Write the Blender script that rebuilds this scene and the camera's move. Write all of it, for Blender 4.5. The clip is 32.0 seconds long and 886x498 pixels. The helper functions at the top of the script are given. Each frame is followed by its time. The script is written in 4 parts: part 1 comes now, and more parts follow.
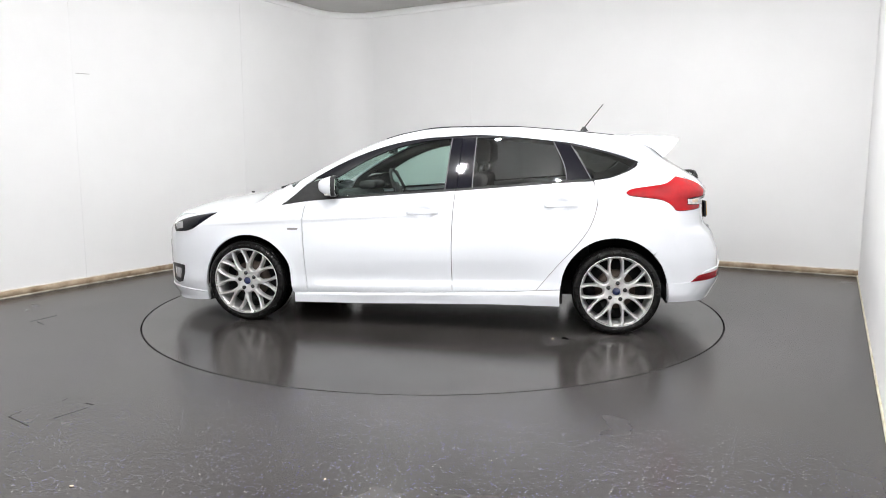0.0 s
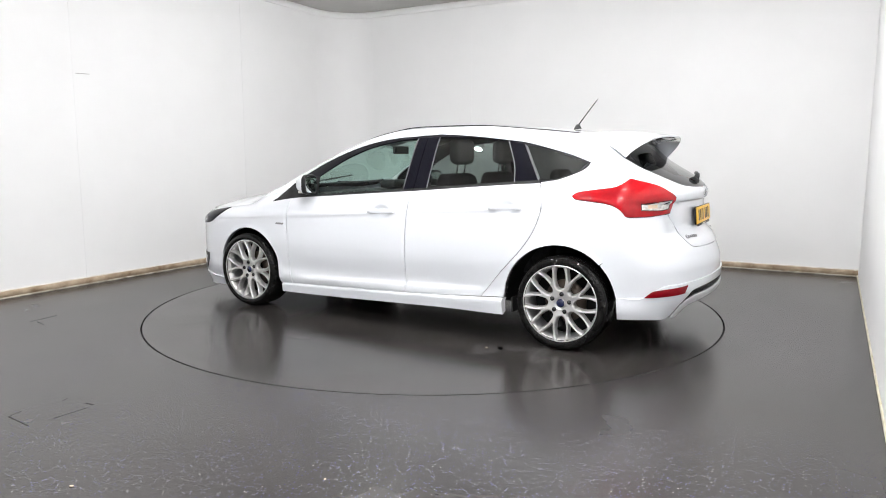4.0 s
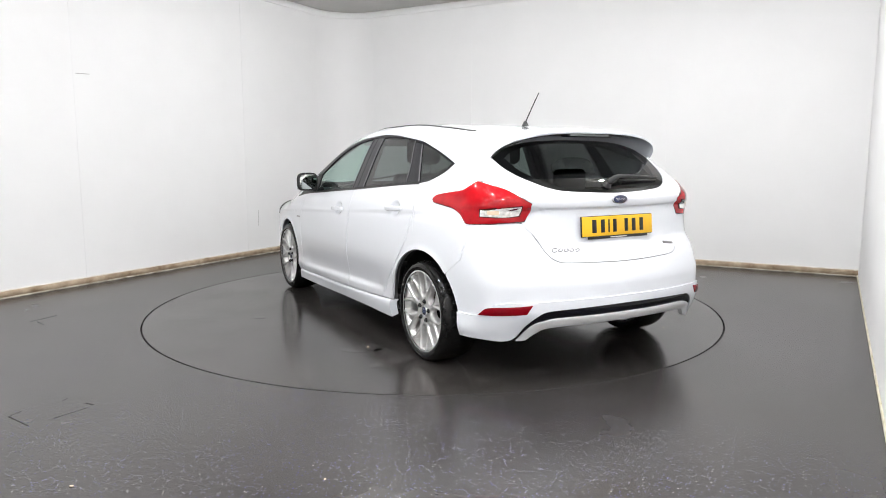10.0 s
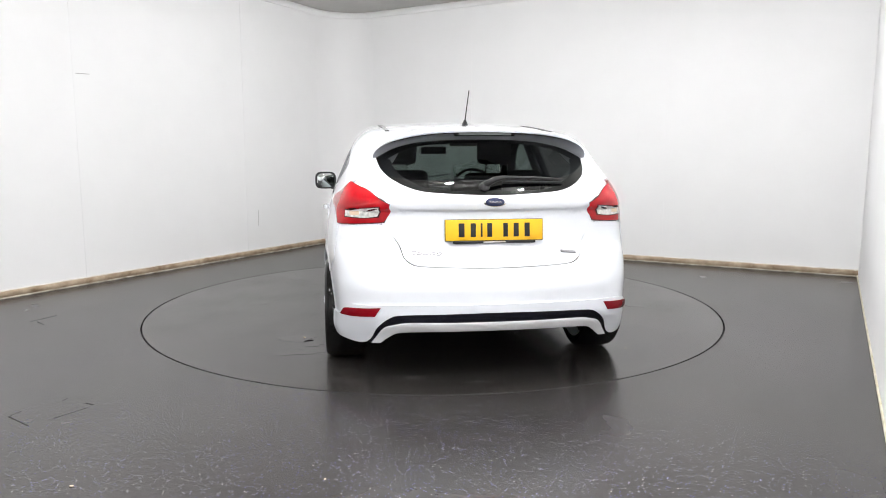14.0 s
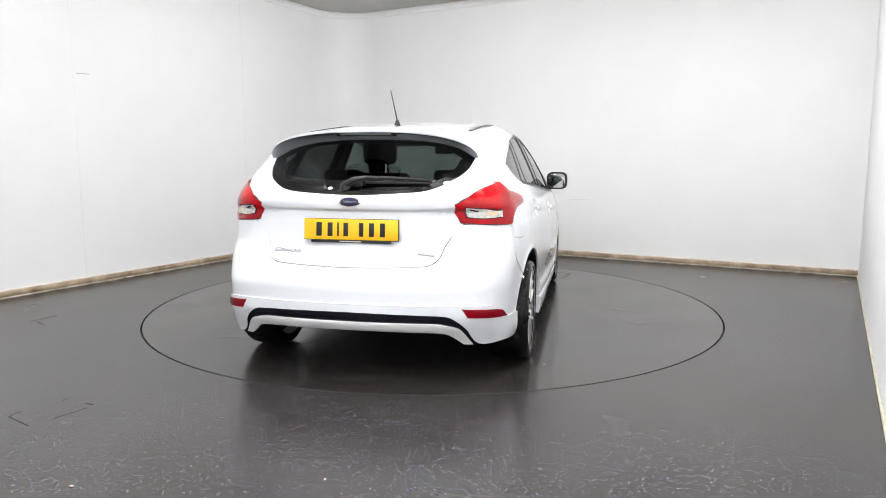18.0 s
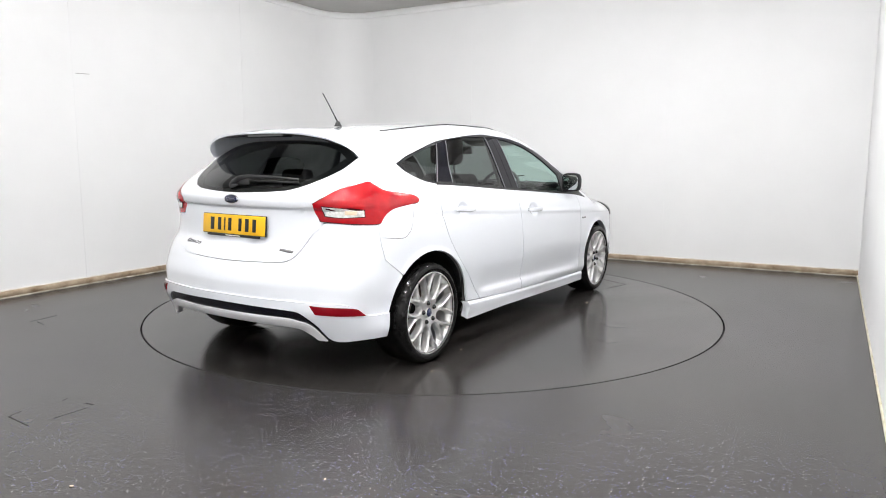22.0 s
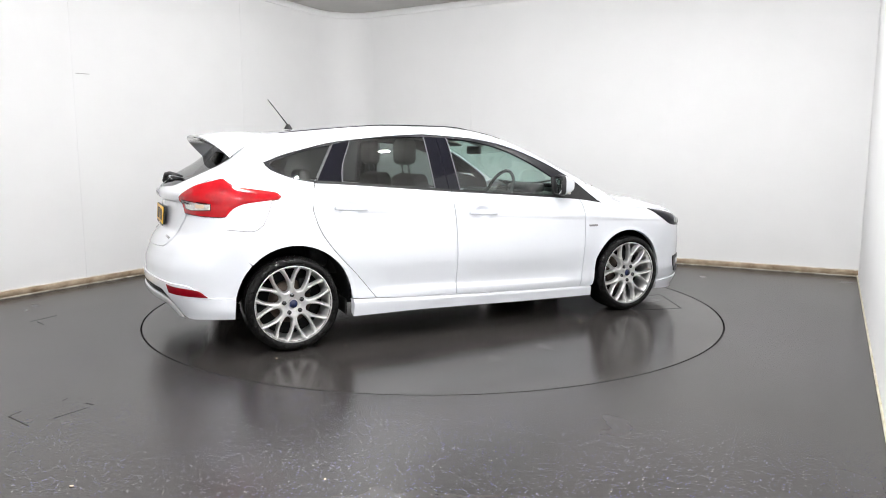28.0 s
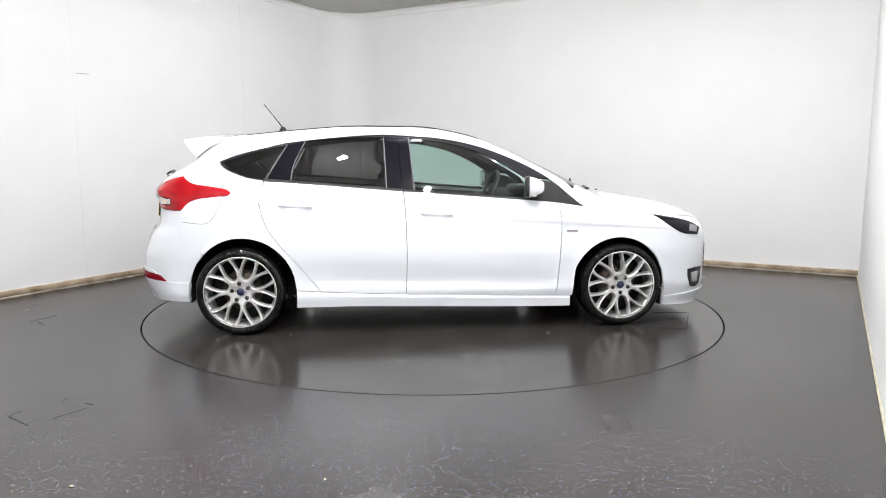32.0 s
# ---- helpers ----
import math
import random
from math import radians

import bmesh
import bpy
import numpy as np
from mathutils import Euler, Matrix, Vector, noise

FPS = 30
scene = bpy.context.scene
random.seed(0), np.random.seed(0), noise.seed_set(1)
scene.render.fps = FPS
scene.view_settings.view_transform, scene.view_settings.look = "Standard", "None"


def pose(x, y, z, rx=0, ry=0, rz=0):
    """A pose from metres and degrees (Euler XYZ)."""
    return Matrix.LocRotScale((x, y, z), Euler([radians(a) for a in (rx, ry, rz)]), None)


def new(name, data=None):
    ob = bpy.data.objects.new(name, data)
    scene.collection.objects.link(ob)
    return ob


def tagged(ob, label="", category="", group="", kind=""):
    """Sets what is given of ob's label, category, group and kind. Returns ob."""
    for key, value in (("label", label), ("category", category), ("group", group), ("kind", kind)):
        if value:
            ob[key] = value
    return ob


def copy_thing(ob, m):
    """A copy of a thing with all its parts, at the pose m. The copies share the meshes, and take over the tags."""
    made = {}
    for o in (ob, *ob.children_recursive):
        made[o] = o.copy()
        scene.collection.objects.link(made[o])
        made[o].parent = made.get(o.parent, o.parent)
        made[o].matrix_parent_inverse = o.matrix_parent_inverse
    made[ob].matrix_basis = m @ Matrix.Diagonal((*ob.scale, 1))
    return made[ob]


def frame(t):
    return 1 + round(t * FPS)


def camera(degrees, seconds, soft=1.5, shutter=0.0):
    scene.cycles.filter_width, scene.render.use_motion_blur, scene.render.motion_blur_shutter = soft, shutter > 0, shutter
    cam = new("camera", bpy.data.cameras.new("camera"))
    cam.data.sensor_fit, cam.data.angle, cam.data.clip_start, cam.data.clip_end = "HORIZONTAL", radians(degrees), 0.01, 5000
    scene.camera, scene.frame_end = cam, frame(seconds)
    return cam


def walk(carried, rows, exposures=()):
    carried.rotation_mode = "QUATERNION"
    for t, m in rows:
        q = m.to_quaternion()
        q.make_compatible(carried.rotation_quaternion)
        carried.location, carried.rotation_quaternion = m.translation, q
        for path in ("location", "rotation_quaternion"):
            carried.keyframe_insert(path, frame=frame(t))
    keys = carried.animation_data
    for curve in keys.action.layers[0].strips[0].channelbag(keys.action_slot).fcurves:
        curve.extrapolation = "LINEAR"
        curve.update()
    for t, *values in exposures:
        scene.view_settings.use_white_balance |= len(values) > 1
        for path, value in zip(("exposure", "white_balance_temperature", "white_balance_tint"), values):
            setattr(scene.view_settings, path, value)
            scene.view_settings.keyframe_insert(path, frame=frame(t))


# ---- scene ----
# ---- camera ----
cam = camera(65.53, 32.0, soft=.95)
EYE = pose(0, -5.632, 1.212, 82.32, 0, -0.75)
walk(cam, [(0, EYE), (32, EYE)])

# ---- light: white room lit by ceiling battens ----
world = bpy.data.worlds.new("world")
scene.world = world
world.use_nodes = True
world.node_tree.nodes["Background"].inputs[0].default_value = (.8, .82, .85, 1)
world.node_tree.nodes["Background"].inputs[1].default_value = 0.05
scene.view_settings.exposure = 0.0
LAMP_POWER = 862.0

# the room lies askew to the camera: n runs across it, s along it
ROOM = Matrix.Rotation(radians(-29.7), 4, "Z")
LEFT, RIGHT, BACK, FRONT, TALL = -3.32, 3.085, 3.17, -6.6, 3.165
R_FAR, R_NEAR = RIGHT + .055, RIGHT - .032   # the near wall stands a little askew
TABLE_R = 2.239
CAR_AT, CAR_HEAD = (0.0807, 0.0277), 170.127
TURN = [(0, 0), (2, -10.15), (4, -20.5), (6, -30.83), (8, -41.23), (10, -51.65), (12, -62.08), (14, -72.54), (16, -82.98),
        (18, -93.37), (20, -103.8), (22, -114.2), (24, -124.5), (26, -134.68), (28, -144.8), (30, -154.95), (32, -164.93)]


# ---- materials ----
def material(name, color, rough=.5, metal=0.0, coat=0.0, spec=.5, trans=0.0, ior=1.45, emit=None, power=0.0):
    m = bpy.data.materials.new(name)
    m.use_nodes = True
    b = m.node_tree.nodes["Principled BSDF"]
    b.inputs["Base Color"].default_value = (*color, 1)
    b.inputs["Roughness"].default_value = rough
    b.inputs["Metallic"].default_value = metal
    b.inputs["Coat Weight"].default_value = coat
    b.inputs["Coat Roughness"].default_value = .03
    b.inputs["Specular IOR Level"].default_value = spec
    b.inputs["Transmission Weight"].default_value = trans
    b.inputs["IOR"].default_value = ior
    if emit:
        b.inputs["Emission Color"].default_value = (*emit, 1)
        b.inputs["Emission Strength"].default_value = power
    return m


def node(m, kind, **sets):
    n = m.node_tree.nodes.new(kind)
    for k, v in sets.items():
        n.inputs[k.replace("_", " ")].default_value = v
    return n


def link(m, a, out, b, inp):
    m.node_tree.links.new(a.outputs[out], b.inputs[inp])


def principled(m):
    return m.node_tree.nodes["Principled BSDF"]


def ramp(m, stops):
    r = m.node_tree.nodes.new("ShaderNodeValToRGB")
    el = r.color_ramp.elements
    while len(el) < len(stops):
        el.new(.5)
    for e, (p, c) in zip(el, stops):
        e.position, e.color = p, (c if len(c) == 4 else (*c, 1))
    return r


def mottled(m, low, high, scale, detail=6, bump=0.0, bump_scale=None, rough=None):
    """Colour between low and high by noise in object space, with optional relief and roughness range."""
    co = m.node_tree.nodes.new("ShaderNodeTexCoord")
    n = node(m, "ShaderNodeTexNoise", Scale=scale, Detail=detail, Roughness=.6)
    link(m, co, "Object", n, "Vector")
    r = ramp(m, [(.3, low), (.7, high)])
    link(m, n, "Fac", r, "Fac")
    link(m, r, "Color", principled(m), "Base Color")
    if rough:
        q = node(m, "ShaderNodeMapRange", To_Min=rough[0], To_Max=rough[1], From_Min=.3, From_Max=.7)
        n3 = node(m, "ShaderNodeTexNoise", Scale=scale * 1.7, Detail=4)
        link(m, co, "Object", n3, "Vector")
        link(m, n3, "Fac", q, "Value")
        link(m, q, "Result", principled(m), "Roughness")
    if bump:
        n2 = node(m, "ShaderNodeTexNoise", Scale=bump_scale or scale * 20, Detail=3)
        link(m, co, "Object", n2, "Vector")
        b = node(m, "ShaderNodeBump", Strength=bump, Distance=.01)
        link(m, n2, "Fac", b, "Height")
        link(m, b, "Normal", principled(m), "Normal")
    return m


def vinyl(name, low, high, flecks, rough, wear):
    """Dark safety vinyl: cloudy brown scuffs, thin drag streaks, pale and blue flecks set in it."""
    m = material(name, low, .3)
    mottled(m, low, high, 1.1, 10, 0, None, rough)
    nt = m.node_tree
    base = [l.from_node for l in nt.links if l.to_socket == principled(m).inputs["Base Color"]][0]
    co = nt.nodes.new("ShaderNodeTexCoord")

    def blend(fac, fac_out, under, under_out, color):
        mix = nt.nodes.new("ShaderNodeMix")
        mix.data_type = "RGBA"
        nt.links.new(fac.outputs[fac_out], mix.inputs[0])
        nt.links.new(under.outputs[under_out], mix.inputs[6])
        if isinstance(color, tuple):
            mix.inputs[7].default_value = (*color, 1)
        else:
            nt.links.new(color.outputs["Color"], mix.inputs[7])
        return mix

    def times(a, a_out, b, b_out):
        mul = nt.nodes.new("ShaderNodeMath")
        mul.operation = "MULTIPLY"
        link(m, a, a_out, mul, 0)
        link(m, b, b_out, mul, 1)
        return mul
    # drag streaks: noise drawn out along one way
    drawn = nt.nodes.new("ShaderNodeMapping")
    drawn.inputs["Scale"].default_value = (1.6, 26, 1)
    drawn.inputs["Rotation"].default_value = (0, 0, radians(24))
    link(m, co, "Object", drawn, "Vector")
    grain = node(m, "ShaderNodeTexNoise", Scale=1.0, Detail=3, Roughness=.5)
    link(m, drawn, "Vector", grain, "Vector")
    streak = node(m, "ShaderNodeMapRange", From_Min=.56, From_Max=.74, To_Min=0.0, To_Max=wear)
    link(m, grain, "Fac", streak, "Value")
    worn = blend(streak, "Result", base, "Color", (2.1 * high[0], 1.95 * high[1], 1.85 * high[2]))
    dark = node(m, "ShaderNodeMapRange", From_Min=.28, From_Max=.42, To_Min=.8 * wear, To_Max=0.0)
    link(m, grain, "Fac", dark, "Value")
    worn = blend(dark, "Result", worn, 2, tuple(.6 * c for c in low))
    if flecks:
        v = node(m, "ShaderNodeTexVoronoi", Scale=100.0)
        v.voronoi_dimensions = "2D"
        link(m, co, "Object", v, "Vector")
        dot = node(m, "ShaderNodeMapRange", From_Min=.20, From_Max=.34, To_Min=1.0, To_Max=0.0)
        link(m, v, "Distance", dot, "Value")
        sep = nt.nodes.new("ShaderNodeSeparateColor")
        link(m, v, "Color", sep, "Color")
        few = node(m, "ShaderNodeMapRange", From_Min=1 - flecks, From_Max=1 - .7 * flecks)
        link(m, sep, "Red", few, "Value")
        tint = ramp(m, [(0, (.10, .10, .15)), (.45, (.08, .08, .27)), (.75, (.13, .13, .23)), (1, (.38, .37, .35))])
        link(m, sep, "Green", tint, "Fac")
        # worn flecks fade in patches
        rub = node(m, "ShaderNodeTexNoise", Scale=.9, Detail=4)
        link(m, co, "Object", rub, "Vector")
        keep = node(m, "ShaderNodeMapRange", From_Min=.33, From_Max=.52, To_Min=.15, To_Max=1.0)
        link(m, rub, "Fac", keep, "Value")
        # worn bare along the walls and the deck's far side
        where = nt.nodes.new("ShaderNodeSeparateXYZ")
        link(m, co, "Object", where, "Vector")
        side = node(m, "ShaderNodeMapRange", From_Min=-1.5, From_Max=-.6, To_Min=.08, To_Max=1.0)
        link(m, where, "X", side, "Value")
        far = node(m, "ShaderNodeMapRange", From_Min=-2.3, From_Max=-1.5, To_Min=1.0, To_Max=.1)
        link(m, where, "Y", far, "Value")
        keep = times(times(keep, "Result", side, "Result"), "Value", far, "Result")
        worn = blend(times(times(dot, "Result", few, "Result"), "Value", keep, "Value"), "Value", worn, 2, tint)
    nt.links.new(worn.outputs[2], principled(m).inputs["Base Color"])
    return m


WALL = mottled(material("white_wall_paint", (.8, .8, .8), .55), (.79, .79, .79), (.82, .82, .82), 1.3, 5, .04, 60)
CEILING = mottled(material("ceiling_paint", (.6, .59, .57), .7), (.52, .51, .49), (.60, .59, .57), 2.0, 6)
WOOD = mottled(material("bare_wood", (.4, .3, .2), .6), (.22, .15, .09), (.55, .45, .33), 6, 8, .2, 90)
CAULK = mottled(material("white_caulk", (.75, .73, .68), .6), (.55, .50, .42), (.82, .80, .76), 9, 6)
BEAD = mottled(material("dirty_sealant", (.4, .35, .28), .6), (.16, .125, .09), (.62, .57, .50), 7, 6)
FLOOR = vinyl("speckled_vinyl", (.031, .0283, .0274), (.042, .0390, .0380), .15, (.25, .275), .03)
DISC = vinyl("worn_vinyl", (.027, .0245, .0232), (.042, .0386, .0370), .0, (.165, .235), .5)
SMUDGE = mottled(material("thin_water_film", (.06, .06, .06), .13), (.060, .056, .055), (.080, .076, .075), 14, 6, 0, None, (.11, .17))
GAP = material("dark_gap", (.012, .012, .012), .8)
PAINT = material("white_car_paint", (.735, .757, .797), .28, coat=1.0)
JAMB = material("shaded_jamb", (.16, .16, .165), .6)
BLACK_GLOSS = material("gloss_black_trim", (.006, .006, .010), .05, spec=.32)
BLACK_SATIN = mottled(material("black_plastic", (.02, .02, .02), .4, spec=.3), (.016, .016, .017), (.026, .026, .027), 30, 4, .1, 300)
GREY_TRIM = material("grey_window_trim", (.13, .13, .14), .45)
RUBBER = mottled(material("dressed_tyre_rubber", (.006, .006, .006), .2, spec=.28), (.005, .005, .005), (.009, .0088, .0085), 20, 5, .10, 40, (.07, .16))
ALLOY = mottled(material("silver_alloy", (.62, .62, .63), .30, metal=.72), (.64, .635, .63), (.74, .735, .73), 14, 4)
DARK_METAL = mottled(material("rusty_disc", (.1, .08, .07), .5, metal=.7), (.08, .06, .05), (.15, .12, .10), 10, 5)
UNDER = material("underbody_black", (.02, .02, .02), .8, spec=.15)
CHROME = material("chrome", (.75, .75, .76), .12, metal=1.0)
RED = mottled(material("red_lamp_lens", (.5, .008, .012), .10, coat=.3, spec=.3), (.30, .003, .008), (.48, .004, .009), 9, 3)
RED_DARK = material("red_reflector", (.20, .001, .006), .15, spec=.3)
CLEAR_LENS = mottled(material("clear_lamp_lens", (.80, .76, .72), .12, coat=1.0), (.45, .42, .40), (.85, .82, .80), 38, 2)
AMBER = material("amber_lens", (.74, .56, .40), .2, coat=1.0)
YELLOW = mottled(material("yellow_plate", (.85, .55, .02), .35), (.78, .435, .010), (.84, .485, .014), 8, 3)
CLOTH = mottled(material("dark_seat_cloth", (.02, .02, .022), .9), (.014, .014, .016), (.03, .03, .032), 60, 4, .2, 400)
DASH = mottled(material("dark_dashboard", (.02, .02, .022), .6), (.016, .016, .018), (.028, .028, .03), 40, 4, .1, 300)
GLASS_BORDER = material("black_glass_border", (.006, .006, .007), .3)
PALE_LINING = material("pale_headlining", (.45, .44, .42), .9)
BLUE_BADGE = material("dark_blue_enamel", (.010, .016, .06), .2, coat=.8)
SILVER = material("diffuser_silver", (.74, .74, .75), .35, metal=.1, coat=.4)
SPOILER_GREY = material("dark_spoiler_underside", (.42, .44, .48), .14, coat=1.0)
MIRROR = material("dark_mirror_glass", (.50, .53, .52), .02, metal=1.0)
DARK_LINING = material("dark_grey_lining", (.05, .05, .052), .9)
LINER = material("black_felt_liner", (.012, .012, .012), .85, spec=.12)
BRAKE_LENS = material("unlit_brake_lens", (.045, .003, .004), .15)
SCUFF = material("grey_scuff", (.42, .41, .40), .7)
JOINT = material("pale_joint", (.79, .79, .79), .55)
BADGE_GREY = material("grey_badge_metal", (.24, .24, .25), .3, metal=.7)
LAMP_CLEAR = material("clear_head_lamp_lens", (.36, .36, .37), .1, metal=.4, coat=1.0)
YELLOWED = mottled(material("yellowed_sealant", (.6, .56, .42), .6), (.48, .43, .28), (.72, .69, .60), 8, 6)
SCORE = material("dark_score", (.012, .012, .012), .7)
CRUMB = material("pale_crumb", (.5, .42, .3), .8)
FRAME_TRIM = material("dark_grey_frame", (.011, .011, .014), .34, spec=.2)
SEAM = material("shaded_shut_line", (.16, .16, .165), .7)
BRAKE_CLEAR = material("clear_brake_lens", (.20, .22, .22), .12, coat=1.0)
WHEEL_NUT = material("dark_wheel_nut", (.05, .05, .052), .25, metal=.7)
WORN_STEEL = material("sooty_steel", (.03, .028, .027), .6)
INDICATOR = material("lamp_interior", (.16, .16, .17), .25, metal=.5, coat=.8)


def tinted(name, color):
    """Thin tinted glazing: see-through by tint, with a clear gloss on top."""
    m = bpy.data.materials.new(name)
    m.use_nodes = True
    nt = m.node_tree
    nt.nodes.remove(principled(m))
    see = nt.nodes.new("ShaderNodeBsdfTransparent")
    see.inputs[0].default_value = (*color, 1)
    gloss = nt.nodes.new("ShaderNodeBsdfGlossy")
    gloss.inputs["Roughness"].default_value = .015
    face = nt.nodes.new("ShaderNodeLayerWeight")
    face.inputs[0].default_value = .5
    power = nt.nodes.new("ShaderNodeMath")
    power.operation, power.inputs[1].default_value = "POWER", 5.0
    nt.links.new(face.outputs["Facing"], power.inputs[0])
    fres = node(m, "ShaderNodeMapRange", To_Min=.075, To_Max=1.0)
    nt.links.new(power.outputs[0], fres.inputs["Value"])
    mix = nt.nodes.new("ShaderNodeMixShader")
    nt.links.new(fres.outputs[0], mix.inputs[0])
    nt.links.new(see.outputs[0], mix.inputs[1])
    nt.links.new(gloss.outputs[0], mix.inputs[2])
    nt.links.new(mix.outputs[0], nt.nodes["Material Output"].inputs[0])
    return m


GLASS = tinted("green_tinted_glass", (.68, .83, .78))
REAR_TINT = tinted("dark_rear_glass", (.155, .17, .165))
PRIVACY = tinted("dark_privacy_glass", (.29, .30, .30))
LAMP_LED = material("led_diffuser", (.9, .9, .9), .5, emit=(.985, .98, .985), power=LAMP_POWER)


# ---- mesh helpers ----
def finish(name, bm, mat, parent=None, smooth=True, m=None, label="", category="", group="", kind=""):
    me = bpy.data.meshes.new(name)
    bm.to_mesh(me)
    bm.free()
    if smooth:
        me.shade_smooth()
    me.materials.append(mat)
    ob = new(name, me)
    if m is not None:
        ob.matrix_basis = m
    if parent:
        ob.parent = parent
    return tagged(ob, label, category, group, kind)


def part(name, bm, mat, parent, label="", smooth=True, m=None):
    return finish(name, bm, mat, parent, smooth, m, label)


def box(sx, sy, sz, at=(0, 0, 0), bevel=0.0, seg=2, bm=None, turn=None):
    """A box centred on at, with rounded edges."""
    own = bmesh.new()
    bmesh.ops.create_cube(own, size=1)
    bmesh.ops.scale(own, vec=(sx, sy, sz), verts=own.verts)
    if bevel:
        bmesh.ops.bevel(own, geom=own.edges[:], offset=bevel, segments=seg, affect="EDGES", profile=.5)
    if turn is not None:
        bmesh.ops.transform(own, matrix=turn, verts=own.verts)
    bmesh.ops.translate(own, vec=at, verts=own.verts)
    return own if bm is None else join(bm, own)


def join(a, b):
    me = bpy.data.meshes.new("tmp")
    b.to_mesh(me)
    b.free()
    a.from_mesh(me)
    bpy.data.meshes.remove(me)
    return a


def lathe(profile, n=64, closed=False, arc=1.0):
    """Spins (radius, height) points round the z axis."""
    bm = bmesh.new()
    rings = []
    steps = n if arc == 1.0 else n + 1
    for i in range(steps):
        a = 2 * math.pi * arc * i / n
        rings.append([bm.verts.new((r * math.cos(a), r * math.sin(a), h)) for r, h in profile])
    rows = len(profile)
    for i in range(n):
        p, q = rings[i], rings[(i + 1) % steps]
        for j in range(rows if closed else rows - 1):
            k = (j + 1) % rows
            try:
                bm.faces.new((p[j], q[j], q[k], p[k]))
            except ValueError:
                pass
    bmesh.ops.remove_doubles(bm, verts=bm.verts, dist=1e-6)
    bmesh.ops.recalc_face_normals(bm, faces=bm.faces)
    return bm


def grid_mesh(points, close=False):
    """A quad sheet from an (n, m, 3) array."""
    bm = bmesh.new()
    n, m = points.shape[:2]
    vs = [[bm.verts.new(points[i, j]) for j in range(m)] for i in range(n)]
    for i in range(n - 1):
        for j in range(m - 1):
            bm.faces.new((vs[i][j], vs[i + 1][j], vs[i + 1][j + 1], vs[i][j + 1]))
    return bm


def tube(path, radius, n=8, caps=True):
    """A round bar along points; radius may be a list."""
    bm = bmesh.new()
    path = [Vector(p) for p in path]
    radii = radius if isinstance(radius, (list, tuple)) else [radius] * len(path)
    rings = []
    for i, p in enumerate(path):
        d = (path[min(i + 1, len(path) - 1)] - path[max(i - 1, 0)]).normalized()
        side = d.cross(Vector((0, 0, 1)))
        if side.length < .05:
            side = d.cross(Vector((1, 0, 0)))
        side.normalize()
        up = side.cross(d)
        rings.append([bm.verts.new(p + radii[i] * (math.cos(a) * side + math.sin(a) * up)) for a in (2 * math.pi * k / n for k in range(n))])
    for a, b in zip(rings, rings[1:]):
        for k in range(n):
            bm.faces.new((a[k], a[(k + 1) % n], b[(k + 1) % n], b[k]))
    if caps:
        bm.faces.new(rings[0][::-1])
        bm.faces.new(rings[-1])
    return bm


# ---- body surface ----
def smooth_curve(knots):
    """Monotone cubic through (a, b) knots, as a function of arrays."""
    k = np.array(knots, float)
    xs, ys = k[:, 0], k[:, 1]
    h = np.diff(xs)
    d = np.diff(ys) / h
    m = np.zeros(len(xs))
    m[0], m[-1] = d[0], d[-1]
    for i in range(1, len(xs) - 1):
        if d[i - 1] * d[i] > 0:
            w1, w2 = 2 * h[i] + h[i - 1], h[i] + 2 * h[i - 1]
            m[i] = (w1 + w2) / (w1 / d[i - 1] + w2 / d[i])

    def f(x):
        x = np.clip(np.asarray(x, float), xs[0], xs[-1])
        i = np.clip(np.searchsorted(xs, x) - 1, 0, len(h) - 1)
        t = (x - xs[i]) / h[i]
        return ((1 + 2 * t) * (1 - t) ** 2 * ys[i] + t * (1 - t) ** 2 * h[i] * m[i]
                + t * t * (3 - 2 * t) * ys[i + 1] + t * t * (t - 1) * h[i] * m[i + 1])
    return f


half_width = smooth_curve([(-2.2, .72), (-1.9, .79), (-1.6, .85), (-1.2, .89), (-.6, .905), (0, .912), (.8, .912), (1.3, .897), (1.7, .855), (2.0, .79), (2.2, .69)])
section = smooth_curve([(.12, .94), (.20, .965), (.29, .996), (.36, .992), (.43, .996), (.56, 1.004), (.70, 1.0), (.80, .990), (.815, .984), (.88, .966), (.96, .93), (1.1, .865), (1.25, .79), (1.38, .71), (1.48, .62)])
belt_lift = smooth_curve([(-2.1, .05), (-1.3, .05), (0, 0), (.8, -.04), (1.4, -.05)])
top_line = smooth_curve([(-2.1, 1.330), (-1.8, 1.373), (-1.45, 1.376), (-1, 1.414), (-0.5, 1.447), (-0.1, 1.447), (0.2, 1.409), (0.5, 1.323), (0.85, 1.177), (1.15, 1.029), (1.3, 0.959), (1.6, 0.904), (1.9, 0.853), (2.1, 0.775), (2.2, 0.662)])
crown = smooth_curve([(-2.1, 0.102), (-0.5, 0.077), (0.2, 0.111), (0.8, 0.172), (1.15, 0.158), (1.4, 0.184), (2.2, 0.161)])
tail_line = smooth_curve([(0.15, -2.036), (0.25, -2.059), (0.4, -2.123), (0.52, -2.120), (0.62, -2.090), (0.68, -2.06), (0.75, -2.006), (0.83, -1.993), (0.922, -1.988), (0.930, -1.992), (0.938, -2.006), (0.975, -2.012), (1.03, -1.976), (1.2, -1.724), (1.36, -1.552), (1.5, -1.360)])
nose_line = smooth_curve([(0.15, 2.120), (0.25, 2.202), (0.4, 2.196), (0.6, 2.195), (0.75, 2.175), (0.85, 2.119)])


